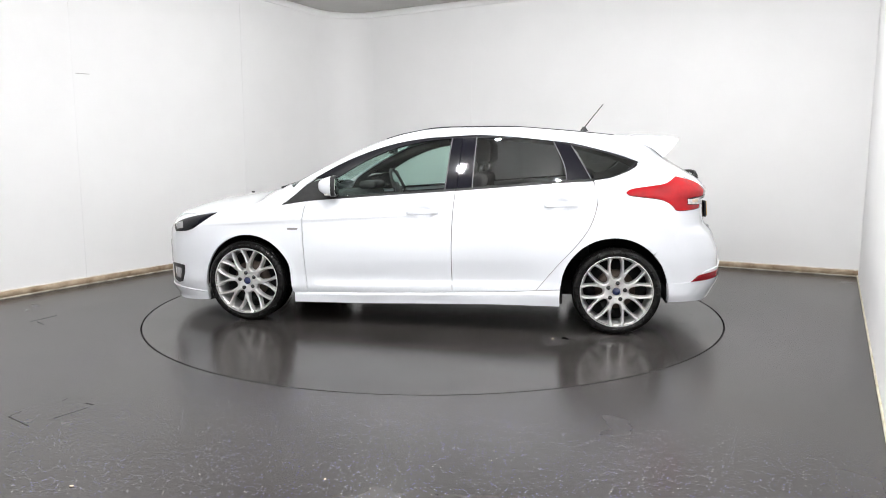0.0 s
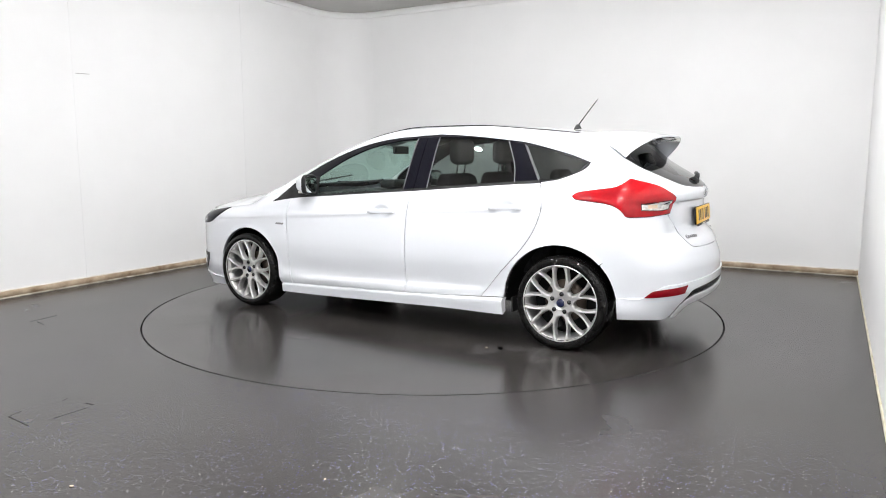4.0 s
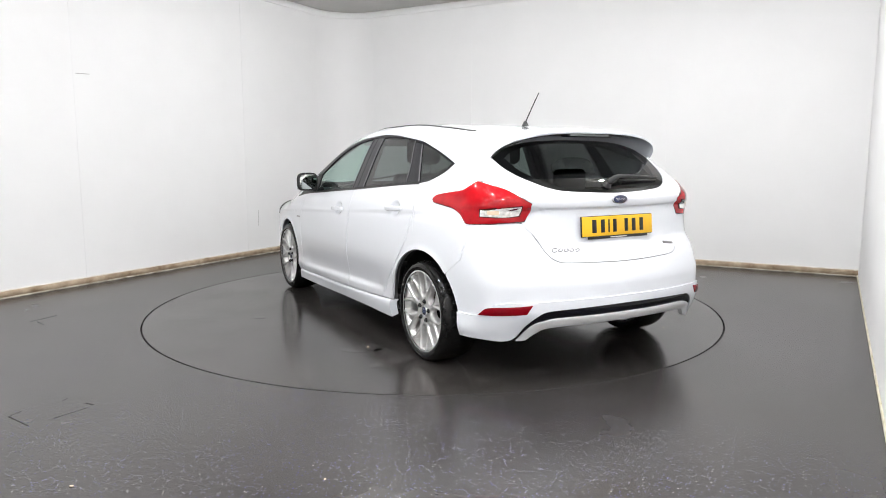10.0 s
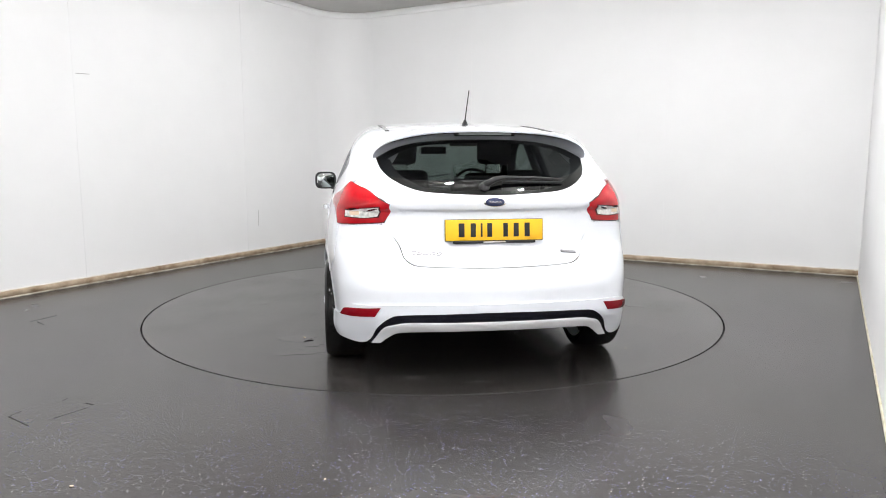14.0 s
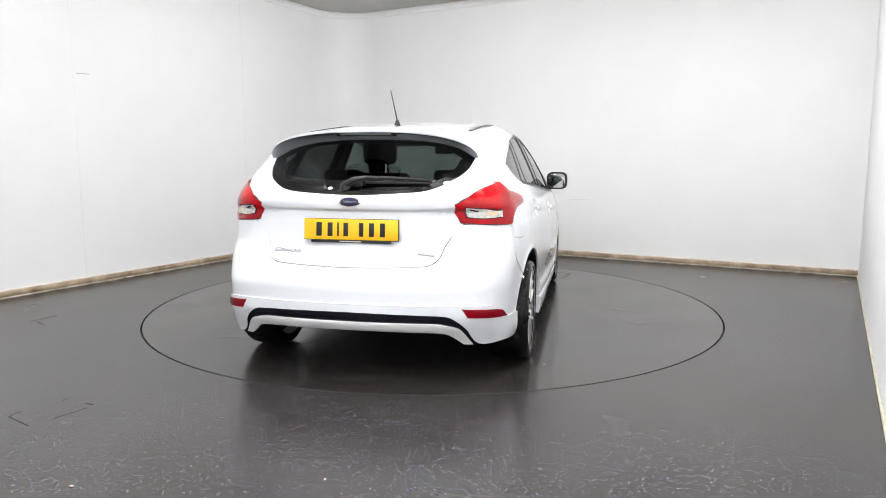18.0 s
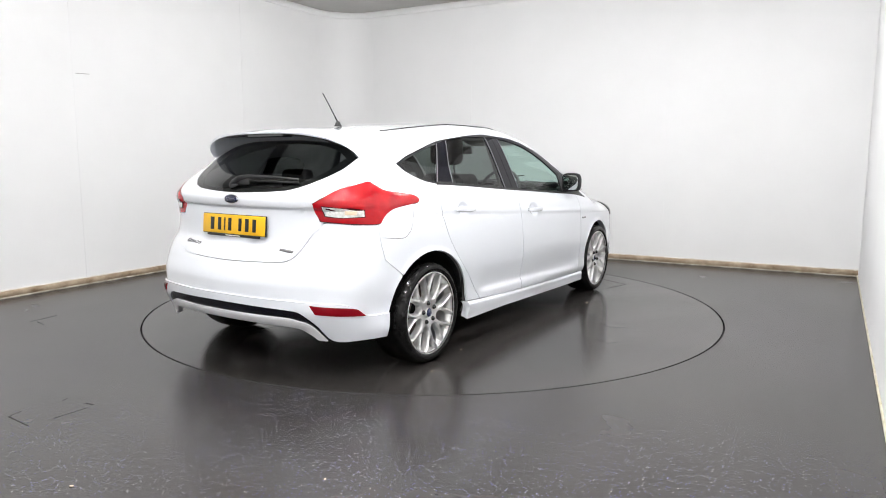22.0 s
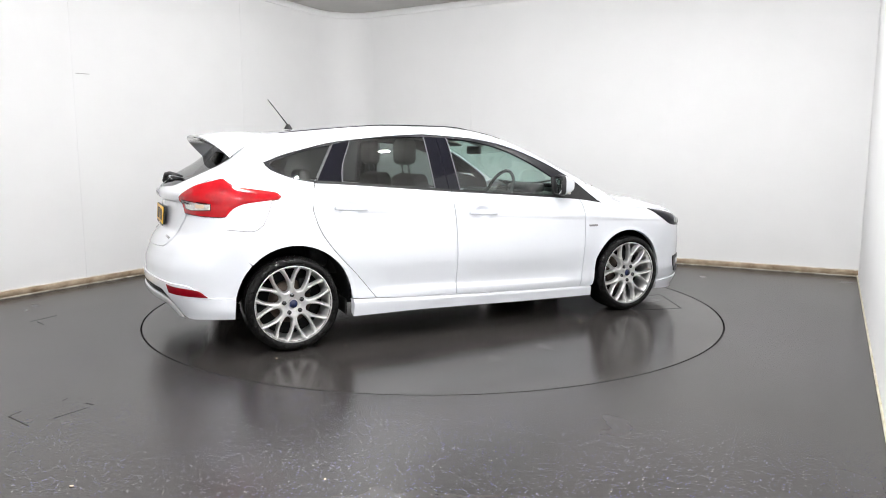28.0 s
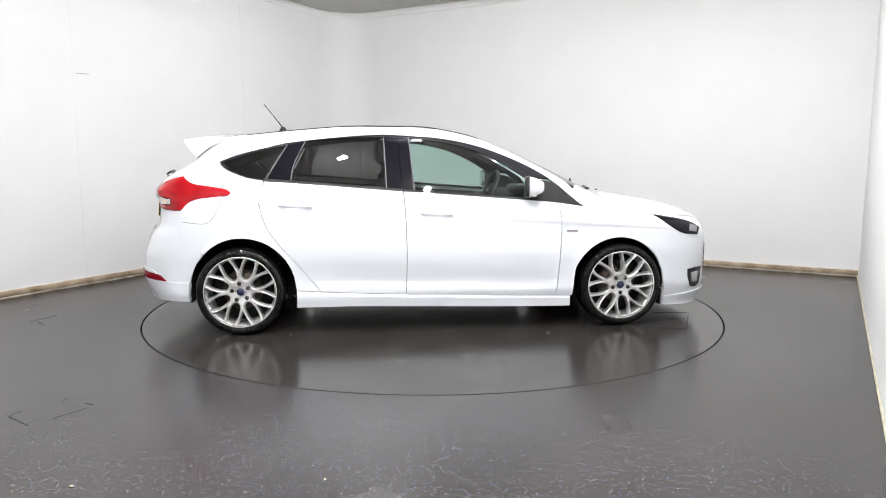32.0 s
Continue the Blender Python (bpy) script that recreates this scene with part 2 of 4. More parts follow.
def soft_max(a, b, k):
    h = np.clip(.5 + .5 * (a - b) / k, 0, 1)
    return b + (a - b) * h + k * h * (1 - h)


def ease(t):
    t = np.clip(t, 0, 1)
    return t * t * (3 - 2 * t)


HANDLES = ((.01, .826), (-.94, .886))


def sculpt(x, z):
    """Pressed relief of the flanks: shoulder crease, tucked-in door foot, lipped arches, finger dishes behind the handles."""
    below = (.812 - .062 * x) - z
    d = -.0055 * ease(below / .014) * (1 - ease((below - .014) / .26)) * ease((x + 1.42) / .22)
    up = z - (.308 - .032 * x)
    fade = ease((.85 - x) / .20) * ease((x + .84) / .16)
    d = d - .012 * fade * ease(up / .036) * (1 - ease((up - .040) / .15))
    for cx, cz, r in (ARCH_F, ARCH_R):
        away = np.hypot(x - cx, z - cz) - r
        d = d + .0045 * (1 - ease(away / .032)) * ease((z - .2) / .08)
    for cx, cz in HANDLES:
        rho = np.hypot((x - cx) / .078, (z - cz) / .054)
        d = d - .022 * (1 - ease((rho - .35) / .65))
    return d


F_HUB, R_HUB, HUB_Z = 1.333, -1.324, .2945
ARCH_F, ARCH_R = (1.308, .300, .345), (-1.305, .312, .355)


def body(p):
    """Below zero inside the car's outer skin; p is an array of points."""
    x, y, z = p[..., 0], np.abs(p[..., 1]), p[..., 2]
    zz = z - belt_lift(x) * np.clip((z - .6) / .36, 0, 1)
    side = y - half_width(x) * section(zz) - sculpt(x, z)
    tail = (tail_line(z) + .27 * y * y - x) * .9
    nose = (x - nose_line(z) + .30 * y * y) * .9
    top = (z - top_line(x) + crown(x) * y * y) * .92
    f = soft_max(side, tail, .16)
    f = soft_max(f, nose, .22)
    return soft_max(f, top, .10)


def shoot(start, way, reach=3.0):
    """Where rays from inside leave the skin."""
    lo, hi = np.zeros(len(start)), np.full(len(start), reach)
    for _ in range(34):
        mid = (lo + hi) / 2
        out = body(start + way * mid[:, None]) > 0
        hi, lo = np.where(out, mid, hi), np.where(out, lo, mid)
    return start + way * lo[:, None]


def skin_normal(p):
    e = 2e-3
    g = np.stack([body(p + e * np.eye(3)[i]) - body(p - e * np.eye(3)[i]) for i in range(3)], -1)
    return g / np.linalg.norm(g, axis=-1, keepdims=True)


# ---- room ----
def in_room(n, s, z=0.0):
    return ROOM @ Vector((n, s, z))


def wall_slab(a, b, z0, z1, thick, mat, name, label):
    """A straight wall between room points a and b, its inner face on that line; thick goes to the right of a-b."""
    d = Vector((b[0] - a[0], b[1] - a[1], 0))
    length = d.length
    d.normalize()
    out = Vector((d.y, -d.x, 0))
    mid = Vector((*a, 0)) + d * length / 2 + out * thick / 2
    bm = box(length, thick, z1 - z0)
    m = ROOM @ Matrix.Translation((mid.x, mid.y, (z0 + z1) / 2)) @ Matrix.Rotation(math.atan2(d.y, d.x), 4, "Z")
    return finish(name, bm, mat, m=m, smooth=False, label=label, kind="structure")


CURVE = .55   # radius of the rounded corner
wall_slab((LEFT, FRONT), (LEFT, BACK - CURVE), 0, TALL, -.12, WALL, "wall_left", "white painted panel wall, lightly scuffed")
wall_slab((LEFT + CURVE, BACK), (R_FAR, BACK), 0, TALL, -.12, WALL, "wall_back", "white painted panel wall behind the turntable")
wall_slab((R_FAR, BACK), (R_NEAR, FRONT), 0, TALL, -.12, WALL, "wall_right", "white painted wall beside the camera")
wall_slab((RIGHT, FRONT), (LEFT, FRONT), 0, TALL, -.12, WALL, "wall_front", "plain white wall closing the room")


def corner_sweep(profile, name, mat, label, n=24):
    """Sweeps (inward, z) points round the curved corner and along both straight walls."""
    pts = []
    path = [(LEFT, FRONT, 1, 0)]
    for i in range(n + 1):
        a = math.pi - math.pi / 2 * i / n
        path.append((LEFT + CURVE + CURVE * math.cos(a), BACK - CURVE + CURVE * math.sin(a), -math.cos(a), -math.sin(a)))
    path.append((R_FAR, BACK, 0, -1))
    for x, y, ix, iy in path:
        pts.append([in_room(x + ix * w, y + iy * w, z) for w, z in profile])
    bm = grid_mesh(np.array([[tuple(v) for v in row] for row in pts]))
    bmesh.ops.recalc_face_normals(bm, faces=bm.faces)
    return finish(name, bm, mat, label=label, kind="structure")


def curved_corner():
    pts = []
    for z, r in ((0, 0), (TALL, 0), (TALL, .12), (0, .12), (0, 0)):
        row = []
        for i in range(25):
            a = math.pi - math.pi / 2 * i / 24
            row.append(tuple(in_room(LEFT + CURVE + (CURVE + r) * math.cos(a), BACK - CURVE + (CURVE + r) * math.sin(a), z)))
        pts.append(row)
    bm = grid_mesh(np.array(pts))
    bmesh.ops.recalc_face_normals(bm, faces=bm.faces)
    for e in bm.edges:
        if len(e.link_faces) == 2 and e.calc_face_angle() > .6:
            e.smooth = False
    finish("wall_corner", bm, WALL, label="white wall bent round the room's corner", kind="structure")


curved_corner()
corner_sweep([(0.0, .012), (.026, .012), (.028, .055), (.022, .062), (0, .064)], "baseboard", WOOD, "scuffed bare wood skirting strip")
corner_sweep([(0.0, .0), (.034, .0), (.036, .008), (.030, .014), (0, .015)], "trim_floor_bead", BEAD, "dirty beige sealant bead along the floor")
corner_sweep([(0.0, .062), (.012, .062), (.012, .071), (0, .072)], "trim_cap", CAULK, "white cap on the skirting")
corner_sweep([(0, TALL - .085), (.014, TALL - .085), (.016, TALL - .076), (.016, TALL - .004), (0, TALL - .004)], "coving", WALL, "white coving band under the ceiling")


def floor_sheet():
    bm = bmesh.new()
    n = 128
    inner = [bm.verts.new(((TABLE_R + .009) * math.cos(2 * math.pi * i / n), (TABLE_R + .009) * math.sin(2 * math.pi * i / n), 0)) for i in range(n)]
    low = [bm.verts.new((v.co.x, v.co.y, -.06)) for v in inner]
    outer = []
    for i in range(n):
        a = 2 * math.pi * i / n
        c, s = math.cos(a), math.sin(a)
        k = min([(RIGHT + .1) / c if c > 1e-6 else 99, (LEFT - .1) / c if c < -1e-6 else 99,
                 (BACK + .1) / s if s > 1e-6 else 99, (FRONT - .1) / s if s < -1e-6 else 99])
        outer.append(bm.verts.new((k * c, k * s, 0)))
    for i in range(n):
        j = (i + 1) % n
        bm.faces.new((inner[i], outer[i], outer[j], inner[j]))
        bm.faces.new((low[i], inner[i], inner[j], low[j]))
    for cx, cy in ((RIGHT + .1, BACK + .1), (LEFT - .1, BACK + .1), (LEFT - .1, FRONT - .1), (RIGHT + .1, FRONT - .1)):
        near = sorted(outer, key=lambda v: (v.co.x - cx) ** 2 + (v.co.y - cy) ** 2)[:2]
        bm.faces.new((near[0], near[1], bm.verts.new((cx, cy, 0))))
    bmesh.ops.recalc_face_normals(bm, faces=bm.faces)
    for f in bm.faces:
        if f.normal.z < -.5:
            f.normal_flip()
    return finish("floor", bm, FLOOR, m=ROOM, smooth=False, label="dark grey speckled safety vinyl floor, slightly glossy", kind="structure")


floor_sheet()
finish("ceiling", box(RIGHT - LEFT + .3, BACK - FRONT + .3, .1, ((RIGHT + LEFT) / 2, (BACK + FRONT) / 2, TALL + .05)), CEILING, m=ROOM,
       smooth=False, label="grey-white flat ceiling", kind="structure")


def batten(length):
    lamp = new("ceiling_light")
    part("housing", box(length, .10, .05, (0, 0, -.025), .008), material("white_enamel", (.8, .8, .8), .4), lamp)
    part("diffuser", box(length - .03, .066, .026, (0, 0, -.062), .010), LAMP_LED, lamp, "glowing white diffuser")
    return tagged(lamp, "short white LED light fixed to the ceiling", "lamp", "ceiling lights")


first = batten(.16)
spots = [(n, s) for n in (.8, 2.0) for s in (-5.4, -3.9, -2.5, -1.1)] + [(.8, .5), (2.1, .9), (-.3, -4.6), (-.5, -2.1), (-.95, .6)]
for i, (n, s) in enumerate(spots):
    m = ROOM @ Matrix.Translation((n, s, TALL)) @ Matrix.Rotation(radians(90), 4, "Z")
    if i:
        copy_thing(first, m)
    else:
        first.matrix_basis = m

# ---- turntable ----
def round_table():
    table = new("turntable")
    part("deck", lathe([(0, 0), (TABLE_R * .5, 0), (TABLE_R - .004, 0)], 160), DISC, table, smooth=False)
    part("deck_rim", lathe([(TABLE_R - .004, 0), (TABLE_R, -.004), (TABLE_R, -.05), (0, -.05)], 160), GAP, table, "dark rim of the deck", smooth=False)
    return tagged(table, "round turntable deck flush with the dark floor", "turntable")


table = round_table()

pit = bmesh.new()
bmesh.ops.create_circle(pit, cap_ends=True, segments=64, radius=TABLE_R + .1)
finish("turntable_pit", pit, GAP, m=Matrix.Translation((0, 0, -.058)), smooth=False, label="black pit under the turntable's edge", kind="structure")

# ---- marks on walls, floor and deck ----
def wall_mark(kind, wall, a, b, width, mat, label):
    """A thin raised line on a wall, between (along, height) places a and b."""
    p = [(LEFT + .001, v[0], v[1]) if wall == "left" else (v[0], BACK - .001, v[1]) for v in (a, b)]
    p = [ROOM @ Vector(v) for v in p]
    d = p[1] - p[0]
    bm = box(d.length, .0022 if mat == JOINT else .003, width, (0, 0, 0), 0 if mat == JOINT else .0008, 1)
    x = d.normalized()
    y = (ROOM.to_3x3() @ Vector((1, 0, 0) if wall == "left" else (0, -1, 0)))
    m = Matrix.Translation((p[0] + p[1]) / 2) @ Matrix((x, y, x.cross(y))).transposed().to_4x4()
    finish(kind, bm, mat, m=m, smooth=False, label=label, kind="structure")


wall_mark("scuff_mark", "left", (-.844, 1.97), (-.703, 1.975), .006, SCUFF, "short grey scuff on the white wall")
wall_mark("scuff_mark", "left", (1.437, .554), (1.43, .358), .004, SCUFF, "short grey scuff on the white wall")
wall_mark("scuff_mark", "back", (-.324, 2.018), (.309, 2.006), .003, JOINT, "faint hairline on the white wall")
wall_mark("scuff_mark", "back", (.088, .688), (.347, .694), .003, SCUFF, "short grey scuff on the white wall")
wall_mark("scuff_mark", "back", (-.213, .511), (.317, .523), .003, JOINT, "faint hairline on the white wall")
wall_mark("panel_joint", "left", (-.87, .07), (-.87, 3.1), .004, JOINT, "faint upright joint between wall panels")
wall_mark("panel_joint", "left", (1.25, .07), (1.25, 3.1), .003, JOINT, "faint upright joint between wall panels")
wall_mark("panel_joint", "back", (1.195, .07), (1.195, 3.1), .003, JOINT, "faint upright joint between wall panels")
wall_mark("panel_joint", "back", (-1.25, .07), (-1.25, 3.1), .003, JOINT, "faint upright joint between wall panels")


def score(a, b, width=.004, owner=None, frame_of=ROOM):
    """A dark cut line on the floor or on the deck."""
    a, b = Vector((*a, .0006)), Vector((*b, .0006))
    d = b - a
    bm = box(d.length, width, .0012, (0, 0, 0))
    m = frame_of @ Matrix.Translation((a + b) / 2) @ Matrix.Rotation(math.atan2(d.y, d.x), 4, "Z")
    if owner:
        return part("seam", bm, SCORE, owner, m=m, smooth=False)
    return finish("floor_seam", bm, SCORE, m=m, smooth=False, label="dark cut seam in the vinyl floor", kind="structure")


for a, b in (((-2.285, -2.02), (-2.307, -1.806)), ((-2.237, -1.998), (-2.108, -2.023)), ((-.495, -3.169), (-.515, -3.097)), ((-.491, -2.88), (-.48, -2.915)),
             ((-.29, -2.878), (-.345, -2.88)), ((-.495, -3.169), (-.303, -3.188)), ((-.279, -2.916), (-.290, -3.08))):
    score(a, b)
for a, b in (((-1.81, .903), (-1.49, 1.335)), ((-1.49, 1.335), (-1.20, 1.20)), ((-1.553, .811), (-1.81, .890))):
    score(a, b, .004, table, Matrix())


def smudge(x, y, size, stretch, turn):
    """A dried water mark with a ragged rim, a film on the deck."""
    rnd = random.Random(round(1000 * (x + 3 * y)))
    bm = bmesh.new()
    ph = [rnd.uniform(0, 6.28) for _ in range(4)]
    ring = []
    for i in range(40):
        a = 2 * math.pi * i / 40
        r = size * (1 + .22 * math.sin(2 * a + ph[0]) + .16 * math.sin(3 * a + ph[1]) + .10 * math.sin(5 * a + ph[2]) + .05 * math.sin(9 * a + ph[3]))
        ring.append(bm.verts.new((r * math.cos(a) * stretch, r * math.sin(a), 0)))
    bm.faces.new(ring)
    part("water_film", bm, SMUDGE, table, "thin pale film of spilt water", smooth=False, m=Matrix.Translation((x, y, .0007)) @ Matrix.Rotation(radians(turn), 4, "Z"))


for x, y, size, stretch, turn in ((.79, -1.21, .075, 2.0, 80), (.95, -1.13, .06, 1.3, 30), (1.13, -1.20, .075, 1.8, 95), (1.84, -.69, .03, 2.6, 65), (2.0, -.38, .025, 2.6, 75), (.63, 1.53, .035, 2.4, 60), (1.22, -.77, .05, 2.4, 150), (-1.55, 1.02, .045, 1.8, 20), (-.45, -1.35, .035, 2.2, 10), (.2, 1.5, .04, 2.0, 60), (1.75, .25, .04, 1.6, 110)):
    smudge(x, y, size, stretch, turn)


def crumb(x, y, s, base=ROOM, where="floor"):
    bm = bmesh.new()
    bmesh.ops.create_icosphere(bm, subdivisions=1, radius=1)
    rnd = random.Random(int(1e4 * x))
    for v in bm.verts:
        v.co = Vector((v.co.x * s * 1.6, v.co.y * s, v.co.z * s * .5)) * rnd.uniform(.7, 1.2)
    return finish("crumb", bm, CRUMB, m=base @ Matrix.Translation((x, y, s * .45)) @ Matrix.Rotation(x * 9, 4, "Z"), smooth=False,
           label=f"pale crumb of debris lying on the {where}", category="debris", group="floor debris")


for x, y, s in ((.423, -3.451, .006), (1.207, -2.952, .005)):
    crumb(x, y, s)
deck_crumbs = [crumb(x, y, s, Matrix(), "turntable deck") for x, y, s in ((-.50, 1.168, .006), (1.692, .745, .005), (1.214, .732, .004), (.79, -1.165, .007), (-1.15, -.95, .004))]

wall_slab((R_FAR - .002, BACK), (R_NEAR - .002, FRONT), 0, .020, .008, YELLOWED, "baseboard_right", "thin yellowed sealant strip along the wall foot")
wall_slab((R_FAR - .0047, BACK - .30), (R_FAR - .005, BACK - .335), 0.05, TALL, .006, JOINT, "wall_strip", "narrow white joint strip on the wall")


# ---- panels laid on the body surface ----
def spline(points, n):
    """n points evenly along a smooth line through the given 2D points."""
    p = np.array(points, float)
    if len(p) == 1:
        return np.repeat(p, n, 0)
    ext = np.vstack([2 * p[0] - p[1], p, 2 * p[-1] - p[-2]])
    out = []
    for i in range(len(p) - 1):
        a, b, c, d = ext[i:i + 4]
        for t in np.linspace(0, 1, 24, endpoint=False):
            out.append(.5 * (2 * b + (c - a) * t + (2 * a - 5 * b + 4 * c - d) * t * t + (3 * b - a - 3 * c + d) * t ** 3))
    out.append(p[-1])
    out = np.array(out)
    s = np.concatenate([[0], np.cumsum(np.linalg.norm(np.diff(out, axis=0), axis=1))])
    k = np.linspace(0, s[-1], n)
    return np.stack([np.interp(k, s, out[:, i]) for i in range(2)], -1)


def coons(low, high, left, right, nu, nv):
    lo, hi, le, ri = spline(low, nu), spline(high, nu), spline(left, nv), spline(right, nv)
    u, v = np.linspace(0, 1, nu)[:, None, None], np.linspace(0, 1, nv)[None, :, None]
    return ((1 - v) * lo[:, None] + v * hi[:, None] + (1 - u) * le[None] + u * ri[None]
            - (1 - u) * (1 - v) * lo[0] - u * (1 - v) * lo[-1] - (1 - u) * v * hi[0] - u * v * hi[-1])


HOOP_Z = .85


def lay(chart, uv):
    """Chart places to points on the skin. side: x, z. tail / nose: degrees round the end, z. hoop: x, degrees up. top: x, y. rear: y, z."""
    a, b = uv[:, 0], uv[:, 1]
    o = np.zeros_like(a)
    if chart == "side":
        start, way = np.stack([a, o, b], -1), np.stack([o, o + 1, o], -1)
    elif chart == "tail":
        r = np.radians(a)
        start, way = np.stack([o - 1.3, o, b], -1), np.stack([-np.cos(r), np.sin(r), o], -1)
    elif chart == "nose":
        r = np.radians(a)
        start, way = np.stack([o + 1.3, o, b], -1), np.stack([np.cos(r), np.sin(r), o], -1)
    elif chart == "hoop":
        r = np.radians(b)
        start, way = np.stack([a, o, o + HOOP_Z], -1), np.stack([o, np.cos(r), np.sin(r)], -1)
    elif chart == "top":
        start, way = np.stack([a, b, o + .55], -1), np.stack([o, o, o + 1], -1)
    else:
        start, way = np.stack([o - 1.0, a, b], -1), np.stack([o - 1, o, o], -1)
    return shoot(start, way)


def spot(chart, p):
    """Chart place of a point near the skin."""
    x, y, z = p
    if chart == "side":
        return x, z
    if chart == "tail":
        return math.degrees(math.atan2(y, -(x + 1.3))), z
    if chart == "nose":
        return math.degrees(math.atan2(y, x - 1.3)), z
    if chart == "hoop":
        return x, math.degrees(math.atan2(z - HOOP_Z, y))
    return (x, y) if chart == "top" else (y, z)


def fan(centre, inner, outer, n, rows):
    """A patch between two lines round a centre, swept by angle."""
    cut = []
    for line in (inner, outer):
        p = spline(line, 900)
        a = np.degrees(np.arctan2(p[:, 1] - centre[1], p[:, 0] - centre[0]))
        t = np.linspace(a[0], a[-1], n)
        cut.append(np.stack([np.interp(t, a, p[:, 0]), np.interp(t, a, p[:, 1])], -1))
    v = np.linspace(0, 1, rows)[None, :, None]
    return cut[0][:, None] * (1 - v) + cut[1][:, None] * v


def panel(chart, low, high, left, right, nu=24, nv=16, lift=0.0, rim=.012, mirror=False, dome=0.0, push=None, net=None):
    """A four-sided panel on the skin, lifted off it, with its edges turned in by rim."""
    conv = lambda line: [spot(chart, q) if len(q) == 3 else q for q in line]
    uv = net if net is not None else coons(conv(low), conv(high), conv(left), conv(right), nu, nv)
    p = lay(chart, uv.reshape(-1, 2))
    nrm = skin_normal(p)
    q = p + nrm * lift
    if dome:
        i, j = np.meshgrid(np.linspace(-1, 1, nu), np.linspace(-1, 1, nv), indexing="ij")
        q = q + nrm * (dome * ((1 - i ** 4) * (1 - j ** 4)).reshape(-1, 1))
    if push:
        i, j = np.meshgrid(np.linspace(0, 1, nu), np.linspace(0, 1, nv), indexing="ij")
        q = q + nrm * push(i, j).reshape(-1, 1)
    inner = (q - nrm * rim).reshape(nu, nv, 3)
    q = q.reshape(nu, nv, 3)
    if mirror:
        q, inner = q * (1, -1, 1), inner * (1, -1, 1)
    bm = grid_mesh(q)
    vs = list(bm.verts)
    if rim:
        loop = [(i, 0) for i in range(nu)] + [(nu - 1, j) for j in range(1, nv)] + [(i, nv - 1) for i in range(nu - 2, -1, -1)] + [(0, j) for j in range(nv - 2, 0, -1)]
        ins = [bm.verts.new(inner[i, j]) for i, j in loop]
        for k in range(len(loop)):
            l = (k + 1) % len(loop)
            a, b = vs[loop[k][0] * nv + loop[k][1]], vs[loop[l][0] * nv + loop[l][1]]
            if (a.co - b.co).length > 1e-7:
                f = bm.faces.new((b, a, ins[k], ins[l]))
        bm.edges.ensure_lookup_table()
    bmesh.ops.remove_doubles(bm, verts=bm.verts, dist=1e-5)
    bmesh.ops.recalc_face_normals(bm, faces=bm.faces)
    # normals outwards
    some = list(bm.faces)[:(nu - 1) * (nv - 1):5]
    mid = np.array([f.calc_center_median() for f in some])
    out = (np.array([f.normal for f in some]) * skin_normal(mid)).sum()
    if out < 0:
        bmesh.ops.reverse_faces(bm, faces=bm.faces)
    for e in bm.edges:
        if len(e.link_faces) == 2 and e.calc_face_angle(0) > .7:
            e.smooth = False
    return bm


def even(line):
    """The line with its mirror image, for lines from the left side to the centre."""
    return line + [(q[0], -q[1], q[2]) for q in line[-2::-1]]


car = tagged(new("car"), "white five-door hatchback with silver alloy wheels, parked on the turntable", "car")

def arch(which, a0, a1, n=9):
    cx, cz, r = which
    return [(cx + r * math.cos(radians(a0 + (a1 - a0) * i / (n - 1))), cz + r * math.sin(radians(a0 + (a1 - a0) * i / (n - 1)))) for i in range(n)]


DOOR_F = [(.850, .235), (.868, .40), (.878, .58), (.885, .74), (.872, .85), (.845, .905)]
DOOR_M = [(-.203, .272), (-.198, .42), (-.197, .60), (-.203, .80), (-.215, .972)]
DOOR_R = [(-.785, .298), (-.92, .465), (-1.045, .605), (-1.135, .735), (-1.178, .865), (-1.18, .95), (-1.155, 1.043)]
BELT = [(1.05, .862), (.84, .893), (.62, .912), (.21, .942), (-.20, .970), (-.58, 1.002), (-.97, 1.032), (-1.145, 1.045)]
g = .0026


def shift(line, d):
    return [(x + d, z) for x, z in line]


